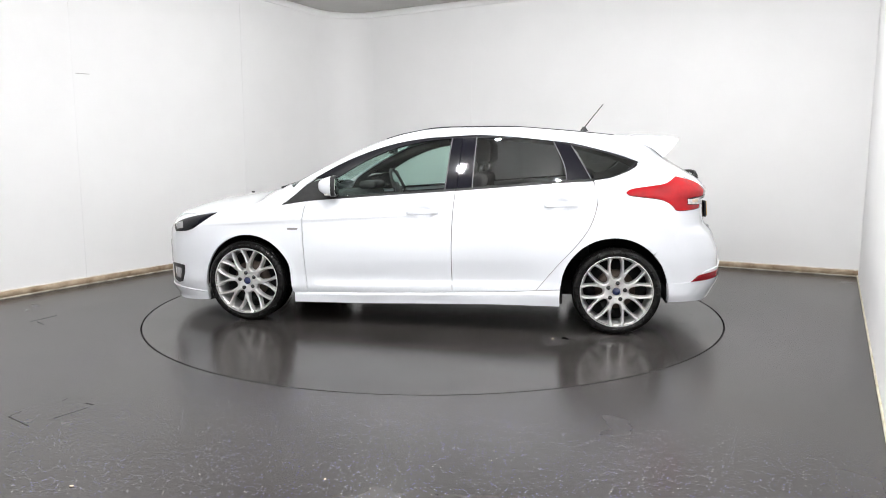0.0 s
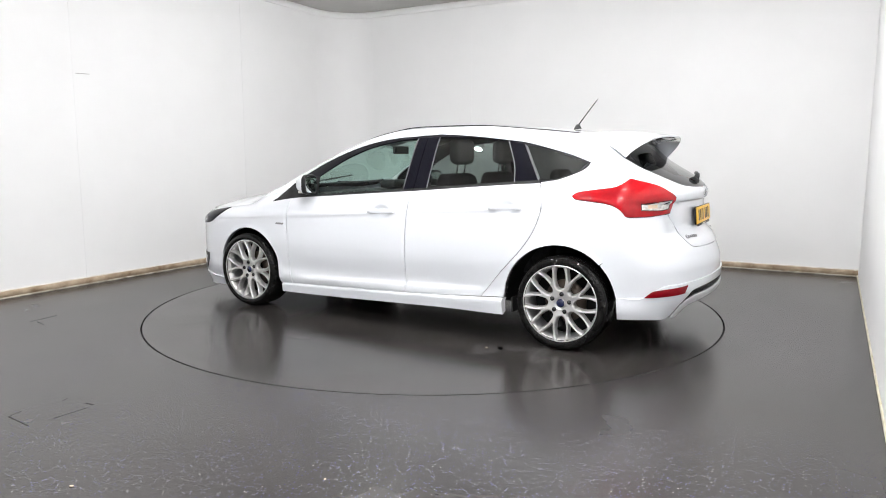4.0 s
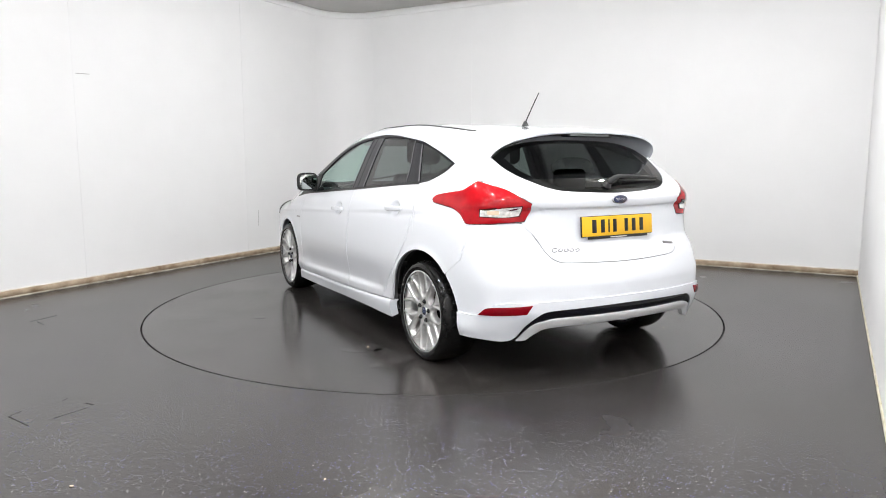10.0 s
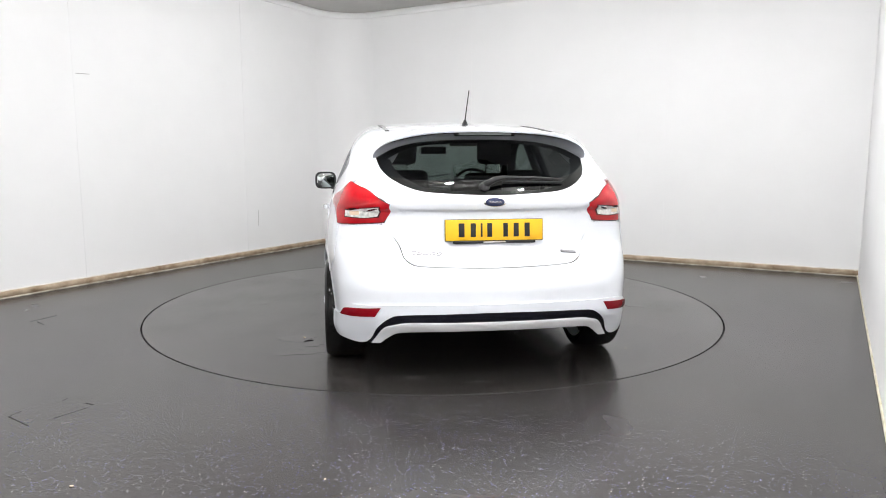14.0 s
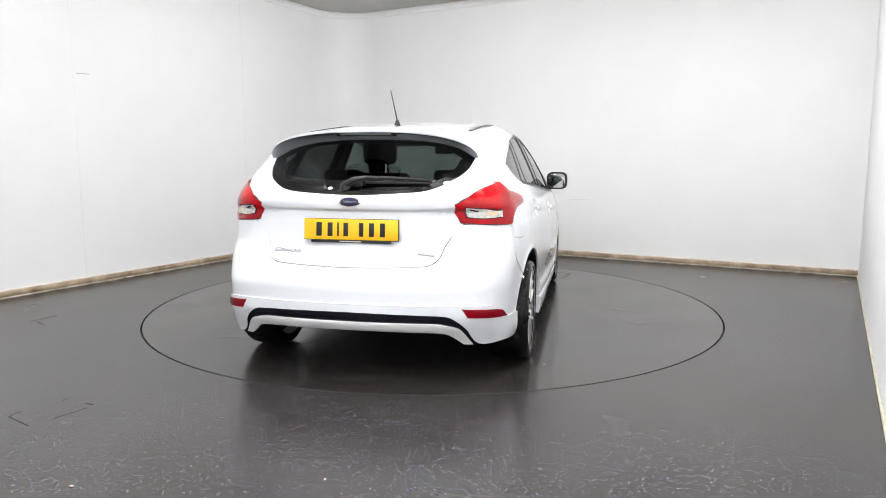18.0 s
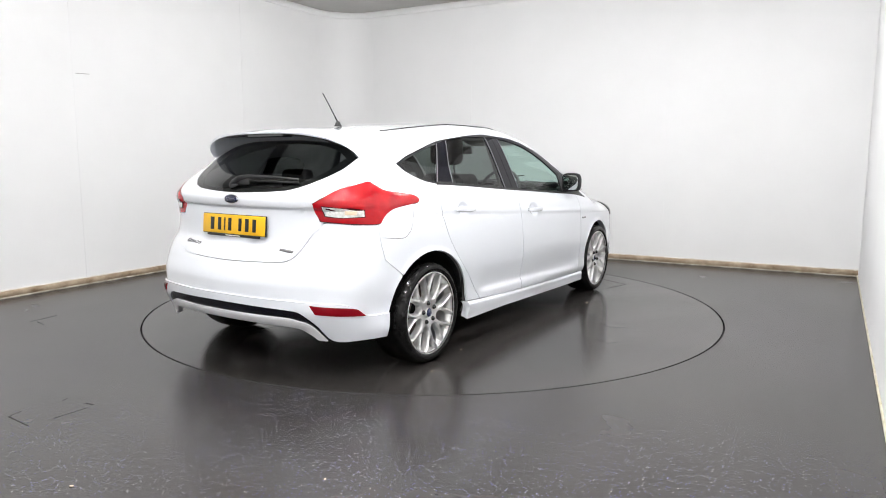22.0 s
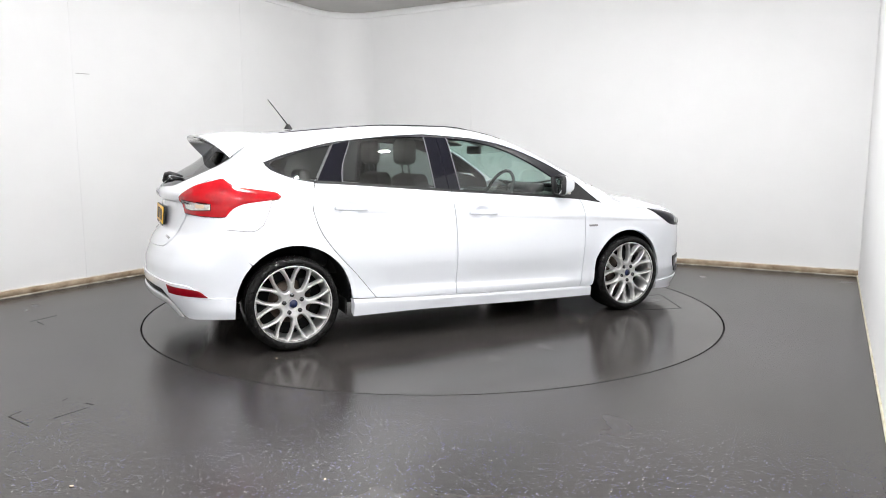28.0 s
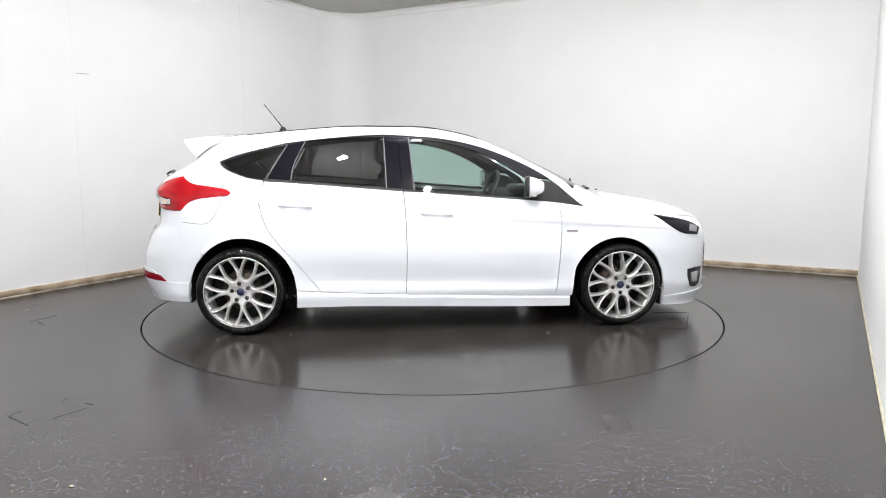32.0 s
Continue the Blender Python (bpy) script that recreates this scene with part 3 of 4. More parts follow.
for sign in (False, True):
    mir = dict(mirror=sign)
    # inner shell behind the panels: seen only through the shut lines
    shell = panel("side", [(.96, .20)] + [(-.94, .22)], [(.96, .86), (0, .94), (-.94, 1.0)], [(.96, .20), (.96, .86)], [(-.94, .22), (-.94, 1.0)], 40, 14, lift=-.034, rim=0, **mir)
    part("inner_shell", shell, JAMB, car)
    shell = panel("side", arch(ARCH_R, 12, 150), [(-.9, .985), (-1.15, 1.02), (-1.62, 1.0)], [(-.957, .386), (-.9, .985)], [arch(ARCH_R, 12, 150)[-1], (-1.62, 1.0)], 36, 14, lift=-.034, rim=0, **mir)
    part("inner_shell", shell, JAMB, car)
    # doors
    fd = panel("side", [DOOR_F[0], (.3, .252), DOOR_M[0]], [DOOR_F[-1], (.62, .912), (.21, .942), DOOR_M[-1]], shift(DOOR_F, -g), shift(DOOR_M, g), 100, 72, **mir)
    front_door = part("front_door", fd, PAINT, car, "white front door with a body-coloured handle")
    rd = panel("side", [DOOR_M[0], (-.5, .283), DOOR_R[0]], [DOOR_M[-1], (-.58, 1.002), (-.97, 1.032), DOOR_R[-1]], shift(DOOR_M, -g), shift(DOOR_R, g), 96, 72, **mir)
    rear_door = part("rear_door", rd, PAINT, car, "white rear door with a body-coloured handle")
    # wings and quarters
    fw = panel("side", [(.852, .235), (.93, .236)] + arch(ARCH_F, 190, 20, 13), [(.847, .905), (1.05, .868), (1.12, .885), (1.3, .885), (1.6, .82), (1.80, .785)],
               shift(DOOR_F, g), [arch(ARCH_F, 190, 20, 13)[-1], (1.70, .55), (1.80, .785)], 96, 44, **mir)
    part("front_wing", fw, PAINT, car)
    q_arch = arch(ARCH_R, 4, 136, 13)
    q_out = shift(DOOR_R, -g) + [(-1.165, 1.049), (-1.22, 1.058), (-1.28, 1.07), (-1.40, 1.118), (-1.453, 1.158), (-1.475, 1.166), (-1.58, 1.12), (-1.68, 1.078), (-1.69, 1.07), (-1.70, 1.0), (-1.712, .86), (-1.710, .75), (-1.690, .655)]
    qp = panel("side", 0, 0, 0, 0, 220, 40, net=fan(ARCH_R, [(-.945, .308)] + q_arch, q_out, 220, 40), **mir)
    part("rear_quarter", qp, PAINT, car)
    # sill skirt, flared at its foot
    sk = panel("side", [(.955, .168), (.4, .176), (-.2, .193), (-.45, .201), (-.62, .204), (-.78, .203), (-.945, .202)], [(.955, .230), (.4, .245), (-.2, .266), (-.6, .283), (-.945, .302)],
               [(.955, .168), (.955, .230)], [(-.945, .202), (-.945, .302)], 64, 14, lift=.004, rim=.05,
               push=lambda u, v: (.015 + .012 * ease((u - .45) / .5)) * (1 - v) ** .7 + .006 * ease((1 - v) / .12), **mir)
    part("sill_skirt", sk, PAINT, car)
    # roof side: from the screen pillar over the doors to the tailgate
    DLO = [(1.05, .87, .862), (.96, .835, .935), (.89, .80, 1.0), (.82, .77, 1.06), (.66, .72, 1.15), (.45, .69, 1.24), (.25, .67, 1.30), (.04, .66, 1.338), (-.18, .66, 1.357), (-.33, .65, 1.362),
           (-.57, .67, 1.352), (-.81, .69, 1.33), (-1.0, .70, 1.305), (-1.19, .72, 1.26), (-1.34, .73, 1.218), (-1.45, .74, 1.178)]
    rs_low = DLO + [(-1.56, .735, 1.13), (-1.69, .74, 1.07)]
    rs_high = [(1.055, .862, .868), (.98, .765, .985), (.90, .71, 1.055), (.60, .612, 1.22), (.34, .545, 1.33), (.05, .52, 1.40), (-.4, .52, 1.425), (-.9, .52, 1.40), (-1.30, .52, 1.362), (-1.47, .52, 1.335), (-1.58, .57, 1.245), (-1.65, .63, 1.165), (-1.72, .70, 1.08)]
    rs = panel("hoop", rs_low, rs_high, [rs_low[0], rs_high[0]], [rs_low[-1], rs_high[-1]], 72, 10, **mir)
    part("roof_side", rs, PAINT, car)
    part("pillar_lining", panel("hoop", rs_low, rs_high, [rs_low[0], rs_high[0]], [rs_low[-1], rs_high[-1]], 40, 5, lift=-.022, rim=0, **mir), DARK_LINING, car)
    part("roof_strip", panel("hoop", [(x, y + .004, z) for x, y, z in rs_high[4:9]], [(x, y - .030, z + .006) for x, y, z in rs_high[4:9]],
                             [rs_high[4], (.34, .515, 1.336)], [rs_high[8], (-1.30, .500, 1.366)], 40, 3, lift=.004, rim=.006, **mir), BLACK_SATIN, car, "black roof joint strip")
    # window band: gloss black frame behind, glass in front
    GF = dict(low=[(.63, .86, .925), (.21, .85, .955), (-.135, .84, .982)], high=[(.645, .79, 1.065), (.44, .74, 1.19), (.24, .70, 1.272), (.04, .68, 1.318), (-.165, .67, 1.338)],
              left=[(.63, .86, .925), (.645, .79, 1.065)], right=[(-.135, .84, .982), (-.165, .67, 1.338)])
    part("window", panel("hoop", nu=30, nv=16, lift=-.010, rim=.004, **GF, **mir), GLASS, front_door, "green-tinted clear door glass").visible_shadow = False
    GR = dict(low=[(-.325, .83, .998), (-.65, .83, 1.025), (-.975, .82, 1.05)], high=[(-.34, .67, 1.345), (-.6, .68, 1.342), (-.88, .69, 1.315)],
              left=[(-.325, .83, .998), (-.34, .67, 1.345)], right=[(-.975, .82, 1.05), (-.955, .77, 1.16), (-.88, .69, 1.315)])
    part("window", panel("hoop", nu=30, nv=16, lift=-.010, rim=.004, **GR, **mir), PRIVACY, rear_door, "dark privacy glass").visible_shadow = False
    GQ = dict(low=[(-1.155, .81, 1.06), (-1.28, .80, 1.08), (-1.375, .77, 1.118)], high=[(-1.02, .71, 1.285), (-1.19, .72, 1.245), (-1.43, .74, 1.172)],
              left=[(-1.155, .81, 1.06), (-1.02, .71, 1.285)], right=[(-1.375, .77, 1.118), (-1.43, .74, 1.172)])
    part("quarter_window", panel("hoop", nu=20, nv=12, lift=-.008, rim=.004, **GQ, **mir), REAR_TINT, car, "dark privacy glass").visible_shadow = False
    # frame strips round the glass
    def strip(name, low, high, mat, owner, label="", lift=-.004, n=30):
        return part(name, panel("hoop", low, high, [low[0], high[0]], [low[-1], high[-1]], n, 4, lift=lift, rim=.012, **mir), mat, owner, label)
    strip("waist_trim", [(1.05, .87, .862), (.84, .86, .893), (.62, .86, .912), (.21, .85, .942), (-.21, .84, .971)], [(1.03, .86, .878), (.84, .86, .915), (.63, .86, .927), (.21, .85, .957), (-.21, .84, .988)], BLACK_SATIN, front_door, "black waist moulding", .001)
    strip("waist_trim", [(-.215, .84, .971), (-.58, .84, 1.002), (-.97, .82, 1.032), (-1.15, .81, 1.044)], [(-.215, .84, .988), (-.58, .84, 1.020), (-.97, .82, 1.050), (-1.15, .81, 1.062)], BLACK_SATIN, rear_door, "black waist moulding", .001)
    strip("mirror_triangle", [(1.04, .87, .866), (.84, .86, .910), (.625, .86, .925)], [(1.0, .855, .90), (.86, .79, 1.02), (.65, .79, 1.065)], BLACK_SATIN, front_door, "black triangle at the mirror", -.003, 16)
    strip("upper_frame", GF["high"], DLO[3:9][:1] + [(.66, .72, 1.15), (.45, .69, 1.24), (.25, .67, 1.30), (.04, .66, 1.338), (-.165, .66, 1.356)], FRAME_TRIM, front_door, "black window frame")
    strip("upper_frame", [(-.165, .67, 1.338), (-.34, .67, 1.345), (-.6, .68, 1.342), (-.88, .69, 1.315), (-1.02, .71, 1.285)], [(-.165, .66, 1.356), (-.33, .65, 1.362), (-.57, .67, 1.352), (-.81, .69, 1.33), (-1.0, .70, 1.305)], FRAME_TRIM, rear_door, "black window frame")
    strip("upper_frame", [(-1.02, .71, 1.285), (-1.19, .72, 1.245), (-1.43, .74, 1.172)], [(-1.0, .70, 1.305), (-1.19, .72, 1.26), (-1.45, .74, 1.178)], FRAME_TRIM, car, "black window frame")
    strip("upper_frame", [(-1.14, .81, 1.044), (-1.29, .80, 1.069), (-1.39, .77, 1.112), (-1.455, .74, 1.176)], [(-1.155, .81, 1.062), (-1.28, .80, 1.08), (-1.375, .77, 1.118), (-1.43, .74, 1.172)], FRAME_TRIM, car, "black window frame")
    def post(low_a, low_b, high_b, high_a, owner, nu=6, lift=-.006):
        return part("pillar_cover", panel("hoop", [low_a, low_b], [high_a, high_b], [low_a, high_a], [low_b, high_b], nu, 14, lift=lift, rim=.012, **mir), BLACK_GLOSS, owner, "gloss black pillar cover")
    post((-.135, .84, .982), (-.222, .84, .985), (-.245, .66, 1.352), (-.165, .67, 1.340), front_door)
    post((-.227, .84, .985), (-.325, .83, .998), (-.34, .67, 1.347), (-.250, .66, 1.352), rear_door)
    part("pillar_cover", panel("hoop", [(-.975, .82, 1.05), (-1.14, .81, 1.058)], [(-.88, .69, 1.315), (-1.0, .71, 1.292)], [(-.975, .82, 1.05), (-.955, .77, 1.16), (-.88, .69, 1.315)],
                               [(-1.14, .81, 1.058), (-1.0, .71, 1.292)], 8, 14, lift=-.006, rim=.012, **mir), BLACK_GLOSS, rear_door, "gloss black pillar cover")
    # pale edges of the glass channels
    for owner, line in ((rear_door, [(-.327, .83, .998), (-.342, .67, 1.345)]), (rear_door, [(-.973, .82, 1.05), (-.953, .77, 1.16), (-.878, .69, 1.315)]),
                        (rear_door, [(-1.138, .81, 1.058), (-1.0, .71, 1.292)]), (front_door, [(-.137, .84, .982), (-.167, .67, 1.338)])):
        back = [(x - .006, y, z) for x, y, z in line]
        part("glass_channel", panel("hoop", [line[0], back[0]], [line[-1], back[-1]], line, back, 3, 16, lift=-.0025, rim=.006, **mir), GREY_TRIM, owner, "grey glass channel")
    # door handles
    for owner, (cx, cz) in zip((front_door, rear_door), HANDLES):
        s_y = -1 if sign else 1
        hy = float(lay("side", np.array([[cx + .11, cz]]))[0][1])
        bm = box(.225, .016, .034, (0, 0, 0), .0078, 4)
        bmesh.ops.subdivide_edges(bm, edges=[e for e in bm.edges if abs(e.verts[0].co.x - e.verts[1].co.x) > .1], cuts=14)
        for v in bm.verts:
            k = v.co.x / .1125
            v.co.y += .016 * (1 - k * k) ** .6 - .004 if abs(k) < 1 else -.004
            v.co.z *= 1 - .25 * k * k
        m = Matrix.Translation((cx, s_y * (hy + .010), cz)) @ Matrix.Rotation(radians(2.5), 4, "Y") @ Matrix.Diagonal((1, s_y, 1, 1))
        part("door_handle", bm, PAINT, owner, m=m)
    # rear lamp and its lenses
    L = dict(low=[(-1.388, .83, .953), (-1.42, .83, .947), (-1.50, .82, .938), (-1.59, .82, .926), (-1.648, .81, .902), (-1.685, .81, .868), (-1.71, .81, .852), (-1.80, .74, .855), (-1.905, .575, .868)],
             high=[(-1.388, .83, .984), (-1.42, .825, .995), (-1.53, .80, 1.012), (-1.62, .785, 1.026), (-1.665, .765, 1.050), (-1.697, .745, 1.074), (-1.703, .741, 1.0755), (-1.712, .737, 1.074), (-1.78, .69, 1.054), (-1.85, .64, 1.03), (-1.93, .542, .962)],
             left=[(-1.388, .83, .953), (-1.373, .83, .968), (-1.388, .83, .984)], right=[(-1.905, .575, .868), (-1.925, .548, .92), (-1.93, .542, .962)])
    lamp = part("tail_lamp", panel("tail", nu=60, nv=18, lift=.003, rim=.02, dome=.006, **L, **mir), RED, car, "glossy red tail lamp with a clear reversing lens")
    part("lamp_seal", panel("tail", nu=60, nv=18, lift=.0015, rim=.004,
         low=[(x + .001, y, z - .0035) for x, y, z in L["low"]], high=[(x, y, z + .0015) for x, y, z in L["high"]], left=[(-1.387, .83, .9495), (-1.370, .83, .968), (-1.388, .83, .9855)], right=[(-1.908, .570, .8645), (-1.932, .538, .9635)], **mir), BLACK_SATIN, lamp, "black lamp seal")
    part("reversing_lens", panel("tail", [(-1.775, .76, .893), (-1.85, .66, .890), (-1.89, .60, .898)], [(-1.775, .76, .930), (-1.85, .66, .940), (-1.90, .582, .948)], [(-1.775, .76, .893), (-1.775, .76, .930)],
         [(-1.89, .60, .898), (-1.90, .582, .948)], 16, 6, lift=.0105, rim=.004, dome=.002, **mir), CLEAR_LENS, lamp, "clear reversing lens")
    part("lens_seal", panel("tail", [(-1.771, .764, .888), (-1.85, .66, .8855), (-1.893, .594, .893)], [(-1.771, .764, .935), (-1.85, .66, .9445), (-1.903, .576, .953)], [(-1.771, .764, .888), (-1.771, .764, .935)],
         [(-1.893, .594, .893), (-1.903, .576, .953)], 16, 6, lift=.0094, rim=.004, dome=.001, **mir), BRAKE_LENS, lamp)
    part("amber_bulb", panel("tail", [(-1.80, .73, .902), (-1.838, .68, .902)], [(-1.80, .73, .93), (-1.838, .68, .935)], [(-1.80, .73, .902), (-1.80, .73, .93)], [(-1.838, .68, .902), (-1.838, .68, .935)], 6, 5, lift=.0132, rim=.003, dome=.002, **mir), AMBER, lamp, "amber bulb behind the clear lens")
    # rear reflector
    part("reflector", panel("tail", [(-1.82, .80, .372), (-1.90, .76, .378), (-2.005, .615, .392)], [(-1.84, .80, .385), (-1.89, .77, .418), (-2.02, .59, .438)], [(-1.82, .80, .372), (-1.84, .80, .385)], [(-2.005, .615, .392), (-2.02, .59, .438)],
         20, 8, lift=.0105, rim=.008, dome=.002, **mir), RED_DARK, car, "dark red bumper reflector")
    # head lamp
    H = dict(low=[(1.60, .80, .79), (1.70, .84, .715), (1.80, .82, .662), (1.94, .76, .645)], high=[(1.60, .80, .793), (1.76, .77, .766), (1.88, .75, .734), (1.975, .72, .692)],
             left=[(1.60, .80, .79), (1.60, .80, .793)], right=[(1.94, .76, .645), (1.975, .72, .692)])
    hl = part("head_lamp", panel("nose", nu=30, nv=12, lift=.004, rim=.015, dome=.004, **H, **mir), BLACK_GLOSS, car, "dark glossy headlamp with a clear projector")
    part("projector", panel("nose", [(1.845, .795, .676), (1.915, .765, .664)], [(1.865, .775, .722), (1.935, .74, .702)], [(1.845, .795, .676), (1.85, .79, .70), (1.865, .775, .722)], [(1.915, .765, .664), (1.93, .755, .685), (1.935, .74, .702)], 10, 10, lift=.009, rim=.004, dome=.005, **mir), LAMP_CLEAR, hl, "clear silver projector")
    part("side_light", panel("nose", [(1.935, .755, .662), (1.95, .745, .665)], [(1.95, .735, .70), (1.965, .725, .695)], [(1.935, .755, .662), (1.95, .735, .70)], [(1.95, .745, .665), (1.965, .725, .695)], 5, 8, lift=.0085, rim=.003, dome=.002, **mir), INDICATOR, hl, "grey side light strip")
    # fog lamp recess and badge
    fg = part("fog_lamp", panel("nose", [(1.885, .79, .268), (1.93, .765, .258), (1.98, .735, .275)], [(1.855, .80, .395), (1.93, .76, .400), (2.01, .70, .398)], [(1.885, .79, .268), (1.862, .80, .33), (1.855, .80, .395)], [(1.98, .735, .275), (2.0, .715, .335), (2.01, .70, .398)], 14, 12, lift=.004, rim=.02, dome=-.003, **mir), BLACK_SATIN, car, "black fog lamp surround")
    part("fog_lens", panel("nose", [(1.90, .78, .292), (1.96, .745, .296)], [(1.888, .785, .368), (1.97, .735, .372)], [(1.90, .78, .292), (1.888, .785, .368)], [(1.96, .745, .296), (1.97, .735, .372)], 8, 8, lift=.004, rim=.003, dome=.003, **mir), LAMP_CLEAR, fg, "clear fog lamp lens")
    part("wing_badge", panel("side", [(1.00, .688), (.925, .688)], [(.995, .702), (.915, .702)], [(1.00, .688), (.995, .702)], [(.925, .688), (.915, .702)], 6, 4, lift=.003, rim=.003, **mir), BADGE_GREY, car, "small grey metal wing badge")
    if sign:
        part("flap_shut_line", panel("side", [(-1.488, .797), (-1.55, .762), (-1.70, .775)], [(-1.427, .945), (-1.56, .945), (-1.70, .93)], [(-1.488, .797), (-1.452, .87), (-1.427, .945)], [(-1.70, .775), (-1.70, .93)], 20, 16, lift=.0012, rim=.001, **mir), SEAM, car)
        part("fuel_flap", panel("side", [(-1.49, .80), (-1.55, .765), (-1.70, .778)], [(-1.43, .945), (-1.56, .945), (-1.70, .93)], [(-1.49, .80), (-1.455, .87), (-1.43, .945)], [(-1.70, .778), (-1.70, .93)], 20, 16, lift=.0016, rim=.0016, **mir), PAINT, car, "white fuel filler flap")
    # wheel house
    s_y = -1 if sign else 1
    for cx, cz, r in (ARCH_F, ARCH_R):
        pr = [(r + .003, .835), (r + .012, .79), (r + .012, .50), (.02, .50)]
        bm = lathe(pr, 40, arc=.535)
        m = Matrix.Translation((cx, 0, cz)) @ Matrix.Diagonal((1, s_y, 1, 1)) @ Matrix.Rotation(radians(-90), 4, "X") @ Matrix.Rotation(radians(-186.3), 4, "Z")
        part("arch_liner", bm, LINER, car, m=m)

for s in (1, -1):
    for x, z, tall in ((1.668, .19, .12), (-1.668, .265, .10), (-.958, .235, .10)):
        part("arch_flap", box(.014, .26, tall, (x, s * .655, z), .004), UNDER, car)
# ---- centre panels ----
roof_edge = [(.34, .529, 1.334), (.05, .504, 1.405), (-.4, .504, 1.43), (-.9, .504, 1.405), (-1.3, .515, 1.36), (-1.53, .565, 1.26)]
part("roof", panel("hoop", roof_edge, [(x, -y, z) for x, y, z in roof_edge], [(.34, 42.4), (.40, 66), (.415, 90), (.40, 114), (.34, 137.6)], [spot("hoop", roof_edge[-1]), (-1.55, 90), (-1.53, 180 - spot("hoop", roof_edge[-1])[1])], 48, 40), PAINT, car)
screen = dict(low=[(1.02, .735), (1.17, .45), (1.235, 0), (1.17, -.45), (1.02, -.735)], high=[(.345, .54), (.40, .3), (.42, 0), (.40, -.3), (.345, -.54)], left=[(1.02, .735), (.90, .70), (.60, .605), (.345, .54)], right=[(1.02, -.735), (.90, -.70), (.60, -.605), (.345, -.54)])
part("windscreen", panel("top", nu=36, nv=24, lift=-.011, rim=.004, **screen), GLASS, car, "green-tinted windscreen").visible_shadow = False
part("bonnet", panel("top", [(2.02, .58), (2.10, .3), (2.12, 0), (2.10, -.3), (2.02, -.58)], [(1.03, .835), (1.12, .72), (1.24, .45), (1.29, 0), (1.24, -.45), (1.12, -.72), (1.03, -.835)], [(2.02, .58), (1.8, .72), (1.45, .80), (1.03, .835)], [(2.02, -.58), (1.8, -.72), (1.45, -.80), (1.03, -.835)], 48, 36, lift=.003), PAINT, car)
part("cowl", panel("top", [(1.15, .66), (1.25, .45), (1.30, 0), (1.25, -.45), (1.15, -.66)], [(1.06, .66), (1.17, .45), (1.235, 0), (1.17, -.45), (1.06, -.66)], [(1.15, .66), (1.06, .66)], [(1.15, -.66), (1.06, -.66)], 36, 5, lift=-.012), BLACK_SATIN, car, "black plastic cowl below the windscreen")
nb = [(1.64, .85, .42), (1.72, .84, .55), (1.80, .81, .66), (1.80, .79, .77)]
part("front_bumper", panel("nose", [(1.668, .82, .165), (1.9, .76, .15), (2.08, .5, .15), (2.17, 0, .15), (2.08, -.5, .15), (1.9, -.76, .15), (1.668, -.82, .165)],
     [(1.72, .80, .775), (1.97, .70, .75), (2.08, .45, .745), (2.13, 0, .735), (2.08, -.45, .745), (1.97, -.70, .75), (1.72, -.80, .775)],
     [(1.668, .82, .165), (1.657, .84, .28), (1.638, .85, .40), (1.604, .85, .48), (1.67, .85, .62), (1.72, .80, .775)], [(1.668, -.82, .165), (1.657, -.84, .28), (1.638, -.85, .40), (1.604, -.85, .48), (1.67, -.85, .62), (1.72, -.80, .775)], 60, 26, lift=-.002), PAINT, car, "white front bumper")
part("grille", panel("nose", [(2.0, .5, .36), (2.15, 0, .33), (2.0, -.5, .36)], [(2.0, .52, .56), (2.16, 0, .58), (2.0, -.52, .56)], [(2.0, .5, .36), (2.0, .52, .56)], [(2.0, -.5, .36), (2.0, -.52, .56)], 24, 8, lift=.003), BLACK_SATIN, car, "black front grille")
part("front_lip", panel("nose", even([(1.672, .82, .140), (1.9, .75, .13), (2.08, .48, .13), (2.17, 0, .13)]), even([(1.665, .82, .205), (1.9, .75, .222), (2.08, .48, .228), (2.17, 0, .23)]),
     [(1.672, .82, .140), (1.665, .82, .205)], [(1.672, -.82, .140), (1.665, -.82, .205)], 60, 8, lift=.003, rim=.03,
     push=lambda u, v: .016 * (1 - v) ** .8 * ease(u / .15) * ease((1 - u) / .15) + .003), PAINT, car, "white front lip")
for s in (False, True):
    part("scuttle_corner", panel("top", [(1.17, .66), (1.16, .74), (1.10, .835)], [(1.055, .66), (1.015, .74), (.99, .80)], [(1.17, .66), (1.055, .66)], [(1.10, .835), (.99, .80)], 12, 8, lift=-.0015, mirror=s), PAINT, car)
    part("pillar_foot", panel("hoop", [(1.058, .87, .858), (1.14, .87, .862), (1.24, .86, .87)], [(.985, .762, .985), (1.09, .70, .972), (1.24, .66, .935)],
         [(1.058, .87, .858), (1.022, .815, .93), (.985, .762, .985)], [(1.24, .86, .87), (1.24, .66, .935)], 14, 12, lift=-.001, mirror=s), PAINT, car)
part("nose_shell", panel("nose", even([(1.72, .83, .70), (1.90, .76, .70), (2.08, .45, .70), (2.13, 0, .70)]), even([(1.66, .80, .80), (1.82, .74, .80), (1.97, .45, .80), (2.02, 0, .80)]),
     [(1.72, .83, .70), (1.66, .80, .80)], [(1.72, -.83, .70), (1.66, -.80, .80)], 40, 6, lift=-.006, rim=0), PAINT, car)
